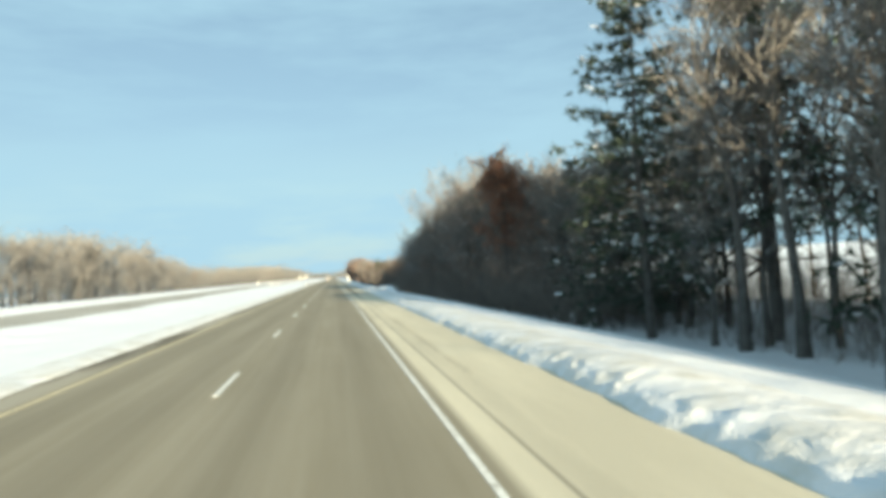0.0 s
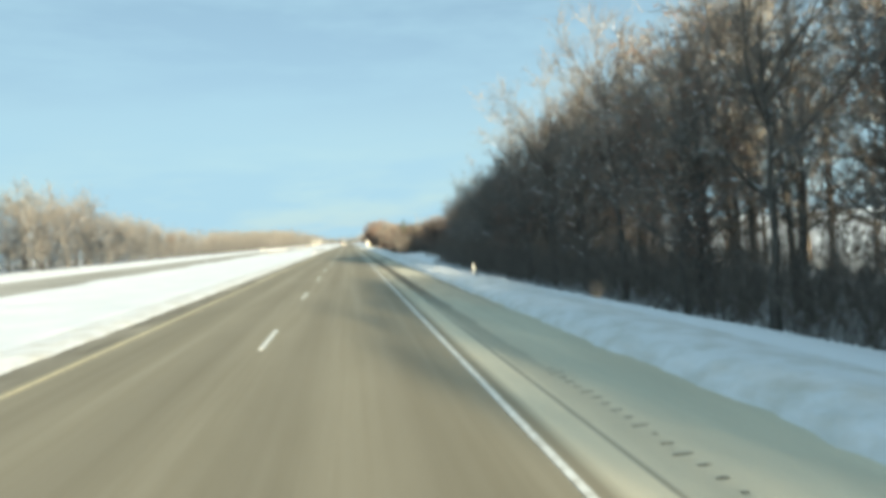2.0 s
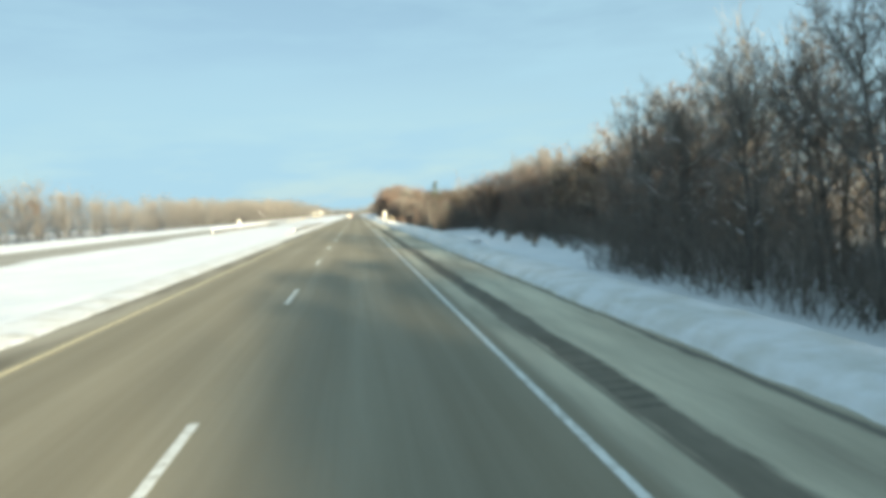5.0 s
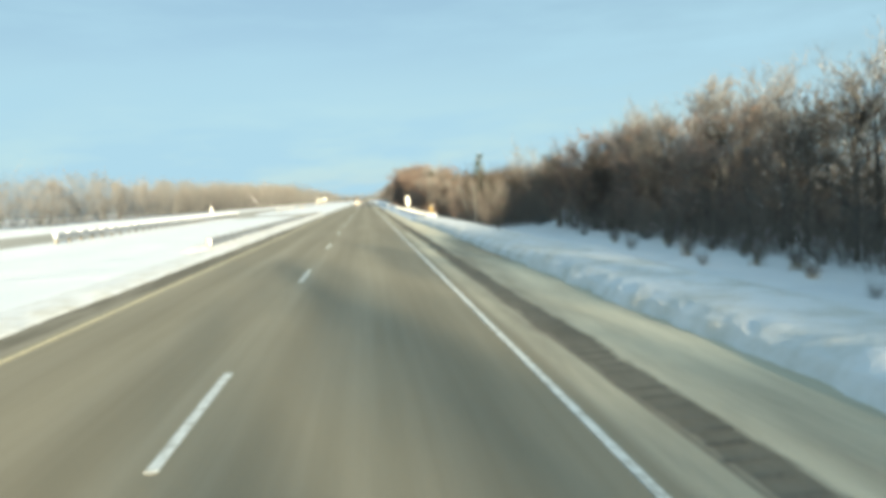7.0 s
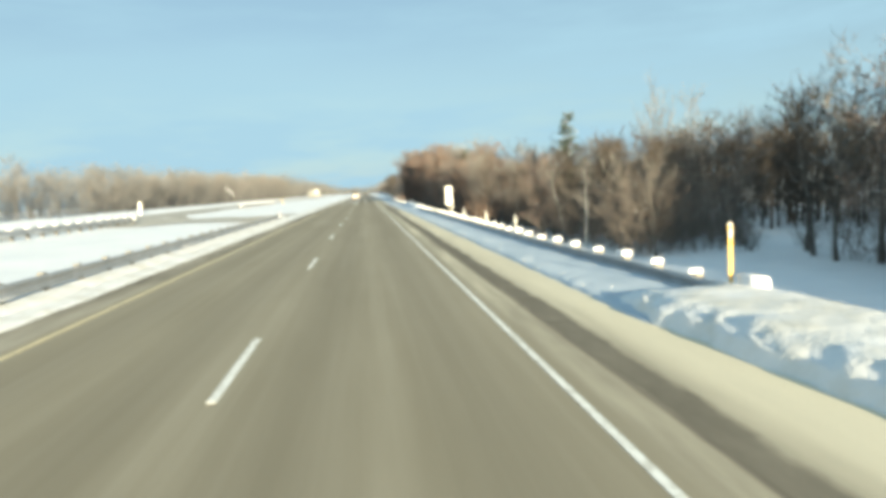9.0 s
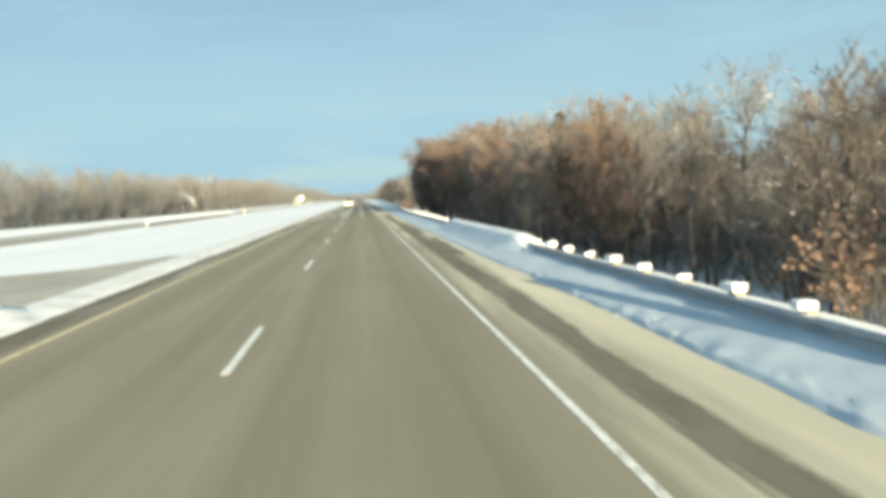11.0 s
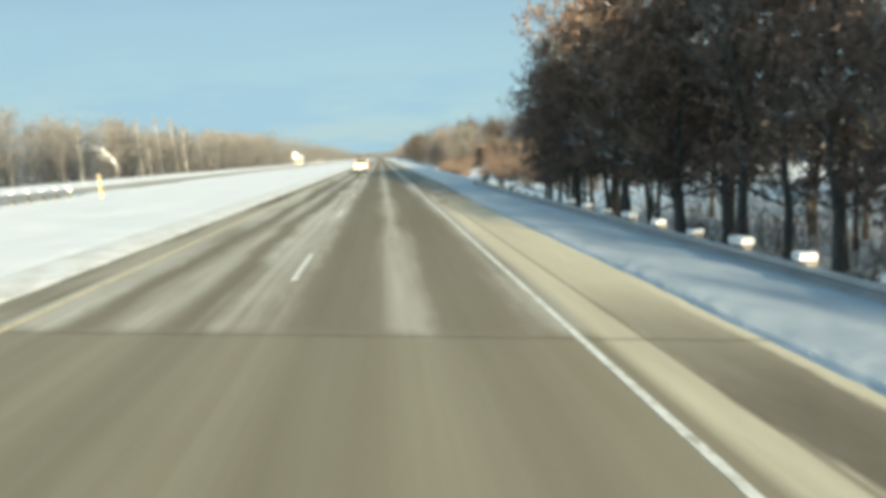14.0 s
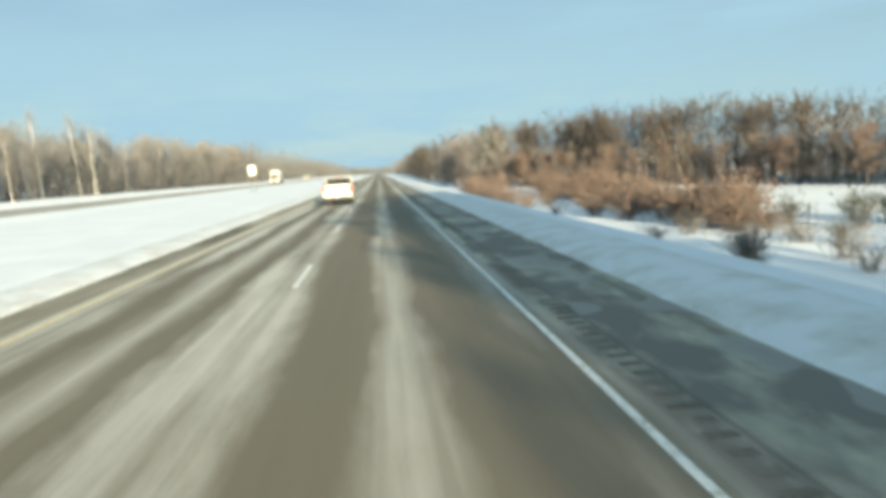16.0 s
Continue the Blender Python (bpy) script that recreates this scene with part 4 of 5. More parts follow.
def fill(wood, y0, y1, count, xa, xb, hgt):
    for _ in range(count):
        y = rg.uniform(y0, y1)
        x = rg.uniform(xa(y), xb(y))
        wood.put(x, y, max(3.0, hgt(y, x) * rg.uniform(0.78, 1.03) - float(land(x, y))), rg.uniform(0, 6.28))


def front_a(y):
    return 20.4 + max(0.0, 3 - y) * 0.12


def top_a(y):
    """Height of the first wood's crowns above the road."""
    return float(np.interp(y, (-40, 5, 24, 36, 44, 54, 64, 76, 88, 105, 115, 122, 134, 143, 150), (14.5, 15.2, 14.0, 12.2, 13.4, 14.2, 15.4, 16.6, 16.6, 15.6, 14.2, 13.0, 11.8, 10.6, 8.0)))


mix_a = [(near[0], 0.17), (near[1], 0.17), (near[2], 0.16), (near[3], 0.1), (tall[0], 0.09), (tall[1], 0.06), (snowy[0], 0.09), (snowy[1], 0.07), (oaks[1], 0.09)]
mix_back = [(light[0], 0.16), (light[1], 0.10), (light[2], 0.16), (shaded_trees[0], 0.1), (shaded_trees[1], 0.08), (near[0], 0.12), (near[2], 0.1), (snowy[0], 0.08), (oaks[1], 0.1)]
# trees out of view behind the start, set for the shade they cast
edge_row(-36, -21, 3.0, lambda y: 16.8, 2.6, lambda y, x: 7.6, [(tall[0], 0.3), (tall[1], 0.25), (near[3], 0.2), (snowy[0], 0.1), (pines[1], 0.15)])
edge_row(-19, 3, 2.6, lambda y: 16.8, 2.6, lambda y, x: 13.5, [(tall[0], 0.3), (tall[1], 0.25), (near[3], 0.2), (snowy[0], 0.1), (pines[1], 0.15)])
edge_row(30, 149, 4.0, lambda y: front_a(y) - 0.6, 2.2, lambda y, x: top_a(y) * 0.82, mix_a)
edge_row(26, 148, 4.0, lambda y: front_a(y) + 2.6, 2.4, lambda y, x: top_a(y) * 1.02, mix_back)
fill(right_wood, 24, 148, 62, lambda y: front_a(y) + 5.5, lambda y: front_a(y) + 26, lambda y, x: top_a(y) * 1.023)
fill(right_wood, -36, 26, 60, lambda y: front_a(y) + 4.0, lambda y: front_a(y) + 26, lambda y, x: 14.0)
# more trees out of view, added to shade the wood and verge
edge_row(-95, -26, 3.4, lambda y: 21.0, 6.0, lambda y, x: 13.0, [(light[0], 0.4), (light[1], 0.3), (light[2], 0.3)])
fill(right_wood, -70, -8, 60, lambda y: 21.0, lambda y: 31.0, lambda y, x: 13.2)
fill(right_wood, -110, 0, 20, lambda y: 30.0, lambda y: 46, lambda y, x: 13.0)
# the pines and bare trunks at the wood's near corner
for x, y, h, st in ((20.0, 22.5, 20.5, pines[0]), (24.0, 17.0, 22.0, pines[1]), (25.0, 28.5, 17.0, pines[0]), (22.6, 32.0, 15.2, pines[0]), (22.0, 38.0, 13.0, pines[1]), (26.0, 9.0, 22.0, pines[0]), (23.2, 4.0, 21.5, pines[1]), (27.0, 21.0, 21.0, pines[1])):
    st.put(x, y, h, rg.uniform(0, 6.28), wide=1.1)
tall[0].put(20.8, 15.0, 20.5, 0.8)
tall[1].put(21.5, 12.1, 21.0, 2.0)
near[3].put(22.6, 15.8, 15.0, 3.0)
tall[0].put(23.2, 9.2, 20.0, 4.0)
snowy[1].put(21.0, 17.8, 12.5, 1.1)
big[1].put(24.5, 13.5, 16.5, 5.2)
# single trees that stand out along its edge
red_oak.put(18.0, 46.2, 14.6, 0.4, wide=0.85)
for x, y, h, turn, st in ((18.4, 58.8, 17.5, 0.6, big[0]), (18.8, 74.0, 18.4, 2.6, big[1]), (18.8, 88.0, 18.0, 3.9, big[0]), (19.0, 103.0, 17.4, 5.0, big[1]), (19.2, 116.5, 13.8, 0.3, big[0]), (19.4, 126.0, 12.8, 1.5, big[1]), (19.8, 66.5, 16.4, 4.4, big[1]),
                          (18.6, 66.0, 12.0, 0.9, snowy[0]), (18.8, 81.0, 12.5, 2.0, snowy[1]), (18.8, 96.0, 12.5, 3.3, snowy[1]), (19.2, 110.5, 12.5, 5.1, snowy[0]), (19.4, 121.0, 12.0, 0.2, snowy[0]), (19.6, 134.0, 12.2, 1.8, snowy[1]), (20.4, 141.5, 12.0, 4.0, snowy[0]),
                          (19.4, 107.5, 11.0, 1.0, oaks[1]), (18.9, 99.0, 10.0, 2.2, oaks[1]), (19.3, 50.5, 12.0, 3.0, oaks[1]), (20.5, 43.0, 11.0, 4.1, oaks[1])):
    st.put(x, y, h, turn)

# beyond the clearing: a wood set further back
mix_b = [(shaded_trees[0], 0.34), (shaded_trees[1], 0.26), (snowy[1], 0.08), (oaks[1], 0.16), (near[0], 0.16)]
edge_row(156, 229, 3.6, lambda y: 27.0 + max(0.0, y - 215) * 0.1, 2.2, lambda y, x: 8.0, mix_b)
edge_row(154, 230, 3.2, lambda y: 30.5 + max(0.0, y - 215) * 0.1, 2.6, lambda y, x: 10.4, mix_back)
fill(right_wood, 152, 236, 85, lambda y: 31.5, lambda y: 58, lambda y, x: 10.6)
edge_row(219, 236, 2.2, lambda y: 24.6, 2.6, lambda y, x: 8.0, mix_b)
edge_row(246, 266, 2.8, lambda y: 27.4 + (y - 246) * 0.28, 2.0, lambda y, x: 7.0, mix_b)
edge_row(238, 251, 2.4, lambda y: 18.6 + (y - 238) * 0.1, 4.0, lambda y, x: 4.8, mix_b)
snowy[0].put(28.4, 219.9, 11.0, 2.0)
snowy[1].put(30.5, 224.5, 12.0, 1.0)
big[0].put(33.5, 221.6, 13.4, 3.0)
near[1].put(33.0, 228.5, 12.5, 2.2)
# low snowy ground, then the trees behind the first guardrail
fill(right_wood, 232, 280, 75, lambda y: 33 + max(0.0, 246 - y) * 0.3, lambda y: 62, lambda y, x: 6.8)
birches[0].put(17.0, 249.6, 6.8, 0.5, lean=-0.17)
birches[0].put(17.2, 245.6, 6.9, 2.1, lean=0.02)
birches[0].put(22.6, 256.0, 8.5, 4.1, lean=-0.04)
light[1].put(24.9, 250.0, 12.6, 1.0, wide=0.55)
light[0].put(26.5, 248.0, 11.4, 3.0, wide=0.5)
pines[0].put(21.0, 260.2, 11.0, 0.3, wide=0.8)
pines[1].put(16.2, 293.0, 10.0, 1.3, wide=0.9)
snowy[0].put(14.2, 265.0, 6.8, 1.4)
snowy[1].put(14.6, 304.0, 8.6, 0.4)
mix_d = [(shaded_trees[0], 0.32), (shaded_trees[1], 0.32), (near[3], 0.10), (oaks[1], 0.18), (snowy[0], 0.05), (near[0], 0.03)]
edge_row(249, 288, 3.2, lambda y: 15.4 - max(0.0, y - 272) * 0.08, 2.4, lambda y, x: 5.0, [(shaded_trees[0], 0.4), (shaded_trees[1], 0.22), (oaks[1], 0.28), (near[1], 0.06), (snowy[0], 0.04)])
edge_row(250, 290, 3.4, lambda y: 19.6 - max(0.0, y - 270) * 0.12, 3.0, lambda y, x: 6.0, mix_d)
fill(right_wood, 250, 292, 40, lambda y: 27.0, lambda y: 46, lambda y, x: 7.8)
mix_e = [(tall[0], 0.06), (shaded_trees[1], 0.16), (near[1], 0.14), (oaks[2], 0.38), (oaks[3], 0.16), (oaks[1], 0.04), (snowy[0], 0.04)]


mix_open = [(tall[1], 0.08), (near[0], 0.16), (near[1], 0.18), (near[3], 0.14), (oaks[1], 0.20), (oaks[3], 0.12), (shaded_trees[1], 0.06), (snowy[0], 0.06)]


def top_e(y, x):
    return 1.06 * float(np.interp(y, (262, 290, 296, 302, 310, 319, 336, 356, 362, 367), (6.0, 5.5, 6.2, 7.2, 7.0, 8.0, 9.2, 9.6, 9.2, 7.6))) + 0.35 * (x - 12.5)


edge_row(288, 318, 3.7, lambda y: 13.0, 1.6, top_e, mix_open)
edge_row(262, 289, 3.8, lambda y: 13.2, 1.4, lambda y, x: 6.0, mix_open)
edge_row(288, 322, 4.0, lambda y: 16.4, 2.8, top_e, mix_open)
edge_row(320, 365, 2.8, lambda y: 12.4, 1.4, top_e, mix_e)
edge_row(320, 366, 3.0, lambda y: 15.2, 2.2, top_e, mix_e)
for x, y, h, st in ((13.6, 361.2, 10.6, oaks[2]), (15.0, 364.4, 10.8, oaks[3]), (14.2, 366.0, 9.4, oaks[2]), (16.4, 366.5, 10.4, oaks[2]), (13.2, 356.5, 11.2, oaks[3]), (13.4, 349.0, 11.2, oaks[2]), (13.1, 342.0, 11.0, oaks[3]), (13.6, 336.0, 10.8, oaks[2]), (13.0, 329.0, 10.2, oaks[2]), (17.4, 360.5, 12.2, pines[1])):
    st.put(x, y, h, rg.uniform(0, 6.28), wide=1.2)
edge_row(290, 366, 4.4, lambda y: 18.6, 3.0, lambda y, x: 9.4, [(oaks[2], 0.2), (light[0], 0.4), (light[2], 0.4)])
fill(right_wood, 288, 364, 40, lambda y: 22, lambda y: 48, lambda y, x: 8.8)


# the field's far edge, then the woods that follow the road
def field_edge(y):
    return float(np.interp(y, (380, 425, 455, 490, 512, 525), (78, 66, 58, 38, 28, 22)))


fill(right_wood, 380, 525, 240, lambda y: field_edge(y), lambda y: field_edge(y) + 26, lambda y, x: float(np.interp(y, (380, 440, 455, 480, 525), (8.0, 8.5, 11.0, 13.0, 13.0))))
edge_row(384, 512, 3.4, lambda y: field_edge(y) - 5.0, 5.0, lambda y, x: 4.6, [(oaks[0], 0.3), (oaks[1], 0.2), (oaks[3], 0.3), (oaks[2], 0.2)])
edge_row(505, 572, 5.0, lambda y: 21.0, 6.0, lambda y, x: 10.5, [(light[0], 0.4), (light[1], 0.2), (snowy[0], 0.15), (oaks[1], 0.25)])
snowy[0].put(27.0, 503.0, 13.5, 2.0)
pines[1].put(26.0, 514.0, 14.0, 2.0)
fill(right_wood, 560, 800, 40, lambda y: 20.0, lambda y: 26.0, lambda y, x: 14.0)
fill(right_wood, 520, 1150, 75, lambda y: 23, lambda y: 50, lambda y, x: 15.0)


def left_top(y):
    return float(np.interp(y, (90, 110, 150, 172, 190, 210, 235, 280, 300, 325, 345, 400, 480, 560, 640), (13.2, 14.0, 14.2, 11.8, 10.4, 11.3, 8.4, 11.0, 8.8, 10.0, 12.0, 13.0, 14.0, 15.5, 17.0)))


def left_front(y):
    return far_road_x(y) - 20.0


edge_row(40, 590, 6.5, lambda y: left_front(y) - 2.0, 3.0, lambda y, x: left_top(y) * 0.86, [(light[0], 0.42), (light[1], 0.28), (light[2], 0.3)])
fill(left_wood, 60, 200, 70, lambda y: left_front(y) - 12, lambda y: left_front(y) - 1, lambda y, x: left_top(y))
fill(left_wood, 40, 640, 290, lambda y: left_front(y) - 20, lambda y: left_front(y) - 3, lambda y, x: left_top(y) * 0.98)
fill(left_wood, 380, 600, 70, lambda y: left_front(y) - 16, lambda y: left_front(y) - 3, lambda y, x: left_top(y) * 0.92)
fill(left_wood, 600, 1300, 60, lambda y: left_front(y) - 30, lambda y: left_front(y) - 2, lambda y, x: left_top(y) * 1.1)
for yy in (421, 447, 449, 458, 471, 473, 476, 489, 507):
    birches[0].put(left_front(yy) + 0.6 + rg.uniform(-1, 0.8), yy, 11 + rg.uniform(-3, 3), rg.uniform(0, 6), lean=rg.normal() * 0.09, wide=0.5)


def bent_birch(x, y):
    """A birch bowed over by its load, every limb lined with snow."""
    q = np.random.default_rng(3)
    u = np.linspace(0, 1, 11)[:, None]
    path = np.concatenate([-0.3 - 4.6 * u ** 2.0, 0.4 * np.sin(u * 3), 5.0 * np.sin(u * 1.75)], 1)
    segs = [(path[:-1], path[1:], np.linspace(0.16, 0.05, 10), np.linspace(0.145, 0.035, 10))]
    for i in range(3, 11):
        for side in (-1, 1):
            d = unit(np.array([-0.8, side * q.uniform(0.2, 0.9), q.uniform(0.6, 1.3)]))
            p0, out = path[i], []
            for k in range(4):
                p1 = p0 + d * q.uniform(0.4, 0.75)
                out.append((p0, p1))
                d = unit(d + np.array([-0.12, 0, -0.28]) + q.normal(size=3) * 0.1)
                p0 = p1
            segs.append((np.array([o[0] for o in out]), np.array([o[1] for o in out]), np.linspace(0.045, 0.025, 4), np.linspace(0.038, 0.015, 4)))
    S = cat(segs)
    t = thing("birch_tree", "bent birch bowed down under bright snow", "tree", Matrix.Translation((x, y, float(land(x, y)) - 0.05)), group="pale birches")
    part_mesh("trunk", fast_mesh("trunk", *tubes(S[0], S[1], S[2], S[3], 6), M["pale_bark"], True), t)
    lift = np.array([0, 0, 1.0]) * S[2][:, None] * 0.9
    ok = np.abs(unit(S[1] - S[0])[:, 2]) < 0.93
    sn = tubes(S[0][ok] + lift[ok], S[1][ok] + lift[ok], S[2][ok] + 0.06, S[3][ok] + 0.05, 5)
    part_mesh("branch_snow", fast_mesh("branch_snow", *sn, M["snow"], True), t, "snow lining every limb")["kind"] = "stuff"
    return t


bent_birch(-42.2, 434.0)
oaks[0].put(-39.9, 198.0, 5.6, 1.0)
for x, y, h, turn in ((-38.0, 84.0, 9.5, 0.4), (-39.0, 96.0, 10.5, 1.9), (-40.5, 115.0, 10.0, 3.2), (-38.6, 107.0, 8.0, 4.4), (-39.4, 133.0, 10.0, 5.5), (-39.6, 152.0, 9.0, 0.9)):
    snowy[int(turn * 10) % 2].put(x, y, h, turn)
# the whole right wood takes the twig colour darkened for shade
right_wood.done("woods", "deep leafless winter woods behind the verge", M["shaded_twig"])
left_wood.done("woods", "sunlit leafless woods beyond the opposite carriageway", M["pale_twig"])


# ---------------------------------------------------------------- undergrowth


def thicket(name, y0, y1, xa, xb, count, h, label, mat, r=0.012, seed=1, arms=14):
    """Thin stems and their side twigs, standing so close that none can be told apart."""
    q = np.random.default_rng(seed)
    y = q.uniform(y0, y1, count)
    t = q.random(count) ** 1.3
    x = np.array([xa(v) for v in y]) * (1 - t) + np.array([xb(v) for v in y]) * t
    z = land(x, y) - 0.05
    hh = q.uniform(h[0], h[1], count)
    p = np.stack([x, y, z], -1)
    e = p + np.stack([q.normal(size=count) * 0.42 * hh, q.normal(size=count) * 0.42 * hh, hh], -1)
    rr = r * (0.6 + hh / h[1])
    L = shoots(q, p, e, rr, arms, 0.15, 0.95, (0.4, 1.0), (0.4, 1.1), 0.10, 1)[0]
    vt = merge(tubes(p, e, rr, None, 3), slivers(q, L[0], L[1], np.full(len(L[0]), r * 0.9)))
    return tagged(new(name, fast_mesh(name, *vt, mat)), label, "undergrowth", kind="stuff")


thicket("undergrowth", 0, 50, lambda v: front_a(v) + 5.0, lambda v: front_a(v) + 22, 1200, (1.0, 4.5), "dark undergrowth deep in the wood", M["brush"], seed=14)
thicket("undergrowth", 2, 30, lambda v: front_a(v) + 0.5, lambda v: front_a(v) + 14, 380, (0.3, 1.6), "thin undergrowth among the trunks", M["brush"], seed=4)
thicket("undergrowth", 27, 149, lambda v: front_a(v) - 3.2, lambda v: front_a(v) + 9, 5000, (0.8, 5.0), "dense dark undergrowth at the foot of the woods", M["brush"], seed=5, r=0.016)
thicket("undergrowth", 154, 232, lambda v: 25.6, lambda v: 46, 3600, (0.8, 4.6), "dense undergrowth above the snowy bank", M["brush"], seed=6, r=0.016)
thicket("undergrowth", 238, 290, lambda v: 17.6 - max(0, v - 268) * 0.15, lambda v: 25 + min(5.0, max(0.0, v - 240)), 2300, (0.8, 5.0), "dark brush crowding behind the guardrail", M["brush"], seed=17, r=0.015)
thicket("undergrowth", 150, 300, lambda v: 42, lambda v: 62, 1900, (3.0, 8.5), "dark saplings at the back of the wood", M["brush"], seed=31, r=0.03)
thicket("undergrowth", 286, 362, lambda v: 34, lambda v: 52, 900, (2.5, 7.5), "dark saplings at the back of the wood", M["brush"], seed=32, r=0.028)
thicket("undergrowth", 290, 348, lambda v: 13.4, lambda v: 32, 1700, (0.6, 3.6), "undergrowth among the trunks behind the guardrail", M["brush"], seed=8)
thicket("undergrowth", 385, 520, lambda v: field_edge(v) - 2.0, lambda v: field_edge(v) + 16, 2600, (2.5, 9.5), "brown undergrowth along the far edge of the field", M["brush"], r=0.034, seed=9)
thicket("undergrowth", 1300, 1450, lambda v: -300, lambda v: 300, 3200, (6.0, 13.0), "hazy far treeline closing the road's end", M["pale_twig"], r=0.28, seed=21, arms=8)
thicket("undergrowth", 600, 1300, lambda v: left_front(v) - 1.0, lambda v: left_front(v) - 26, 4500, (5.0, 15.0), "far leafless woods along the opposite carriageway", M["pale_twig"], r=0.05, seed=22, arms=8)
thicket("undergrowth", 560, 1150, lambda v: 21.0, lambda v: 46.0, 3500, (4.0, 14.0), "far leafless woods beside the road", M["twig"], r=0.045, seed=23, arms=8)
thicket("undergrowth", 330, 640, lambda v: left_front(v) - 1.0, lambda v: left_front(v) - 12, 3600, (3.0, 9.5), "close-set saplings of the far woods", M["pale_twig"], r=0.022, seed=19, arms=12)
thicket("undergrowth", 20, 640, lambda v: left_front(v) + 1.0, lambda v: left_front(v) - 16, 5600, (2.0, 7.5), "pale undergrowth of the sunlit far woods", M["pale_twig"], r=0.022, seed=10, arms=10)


def shrub_data(seed, H=2.4, stems=26, leaf=700, leaf_size=0.12, wide=0.5):
    q = np.random.default_rng(seed)
    p = np.concatenate([q.normal(size=(stems, 2)) * 0.16 * H, np.zeros((stems, 1))], 1)
    d = unit(np.concatenate([q.normal(size=(stems, 2)) * wide, np.ones((stems, 1))], 1))
    e = p + d * H * q.uniform(0.55, 1.05, (stems, 1))
    L = shoots(q, p, e, np.full(stems, 0.014), 6, 0.2, 0.95, (0.3, 0.75), (0.4, 1.0), 0.12, 1)[0]
    L5 = shoots(q, L[0], L[1], np.full(len(L[0]), 0.01), 2, 0.2, 1.0, (0.25, 0.5), (0.4, 1.0), 0.1, 1)[0]
    tw = merge(tubes(L[0], L[1], np.full(len(L[0]), 0.011), None, 3), tubes(L5[0], L5[1], np.full(len(L5[0]), 0.009), None, 3))
    lv = None
    if leaf:
        j = q.integers(0, len(L5[0]), leaf)
        c = L5[0][j] + (L5[1][j] - L5[0][j]) * q.uniform(0.1, 1.1, (leaf, 1))
        a = unit(q.normal(size=(leaf, 3))) * leaf_size * q.uniform(0.6, 1.2, (leaf, 1))
        b = unit(np.cross(a, q.normal(size=(leaf, 3)))) * leaf_size * 0.45
        v = np.stack([c - a * 0.5, c + b, c + a * 0.6, c - b], 1).reshape(-1, 3)
        i0 = (np.arange(leaf) * 4)[:, None]
        lv = v, np.concatenate([i0 + np.array([[0, 1, 2]]), i0 + np.array([[0, 2, 3]])])
    return dict(trunk=tubes(p, e, np.full(stems, 0.022), None, 4), crown=tw, leaves=lv, snow=None)


rust_shrub = Stand("shrub", shrub_data(1, 2.4, 30, 750, 0.15), "shrub thick with rust-brown dead leaves", "shrub", (B, T2, M["rust_leaf"]), height=2.4, group="field shrubs")
bare_shrub = Stand("shrub", shrub_data(2, 2.4, 34, 0), "bare dark shrub standing in the snow", "shrub", (B, T2), height=2.4, group="field shrubs")
juniper = Stand("shrub", shrub_data(3, 2.0, 30, 800, 0.10, 0.35), "low dark evergreen bush in the snow", "shrub", (B, T2, M["needle"]), height=2.0, group="field shrubs")
weed = Stand("weed_tuft", shrub_data(4, 0.9, 16, 60, 0.06), "dry brown weeds poking through the snow", "weeds", (M["reed"], T2, M["brown_leaf"]), height=0.9, group="weed tufts")

q = np.random.default_rng(9)
for x, y, h in ((23.4, 404.0, 2.2), (25.0, 407.0, 3.0), (26.6, 410.5, 3.2), (24.4, 412.0, 2.7), (22.4, 409.0, 1.8), (28.6, 413.0, 3.4), (21.0, 415.5, 2.0), (23.0, 419.0, 2.4), (25.4, 422.0, 2.8), (20.2, 421.0, 1.9), (22.0, 427.0, 2.3), (26.7, 433.0, 3.1),
                (24.2, 436.0, 2.7), (21.0, 440.0, 2.2), (29.0, 446.0, 3.4), (25.0, 452.0, 2.9), (32.0, 458.0, 3.8), (27.0, 466.0, 3.4), (36.0, 468.0, 4.2), (31.0, 478.0, 4.2),
                (15.3, 435.0, 2.4), (16.2, 443.0, 2.5), (15.6, 450.0, 2.5), (17.0, 457.0, 2.7), (16.4, 464.0, 2.7), (18.0, 472.0, 3.0), (17.6, 480.0, 3.0), (19.0, 488.0, 3.2), (15.8, 428.0, 2.0), (20.5, 496.0, 3.4), (24.0, 489.0, 3.8)):
    rust_shrub.put(x, y, h, q.uniform(0, 6), wide=q.uniform(1.05, 1.5))
for k in range(46):
    y = q.uniform(402, 470)
    rust_shrub.put(q.uniform(21.5, 31.0) + (y - 405) * 0.10, y, q.uniform(1.5, 3.0), q.uniform(0, 6), wide=q.uniform(1.1, 1.6))
for x, y, h in ((29.3, 401.0, 2.3), (27.7, 405.0, 1.9), (32.6, 402.5, 2.4), (24.6, 396.0, 1.2), (35.5, 397.0, 2.5), (31.5, 391.0, 1.8)):
    juniper.put(x, y, h, q.uniform(0, 6), wide=q.uniform(0.9, 1.2))
for x, y, h in ((21.6, 392.0, 1.7), (20.2, 388.5, 1.3), (23.0, 397.0, 1.7), (25.0, 389.0, 1.8), (27.4, 386.0, 2.0), (29.6, 388.0, 2.2), (19.0, 396.0, 1.3), (20.0, 403.0, 1.6), (23.8, 385.0, 1.6), (33.0, 390.0, 2.4)):
    bare_shrub.put(x, y, h, q.uniform(0, 6), wide=q.uniform(1.0, 1.4))
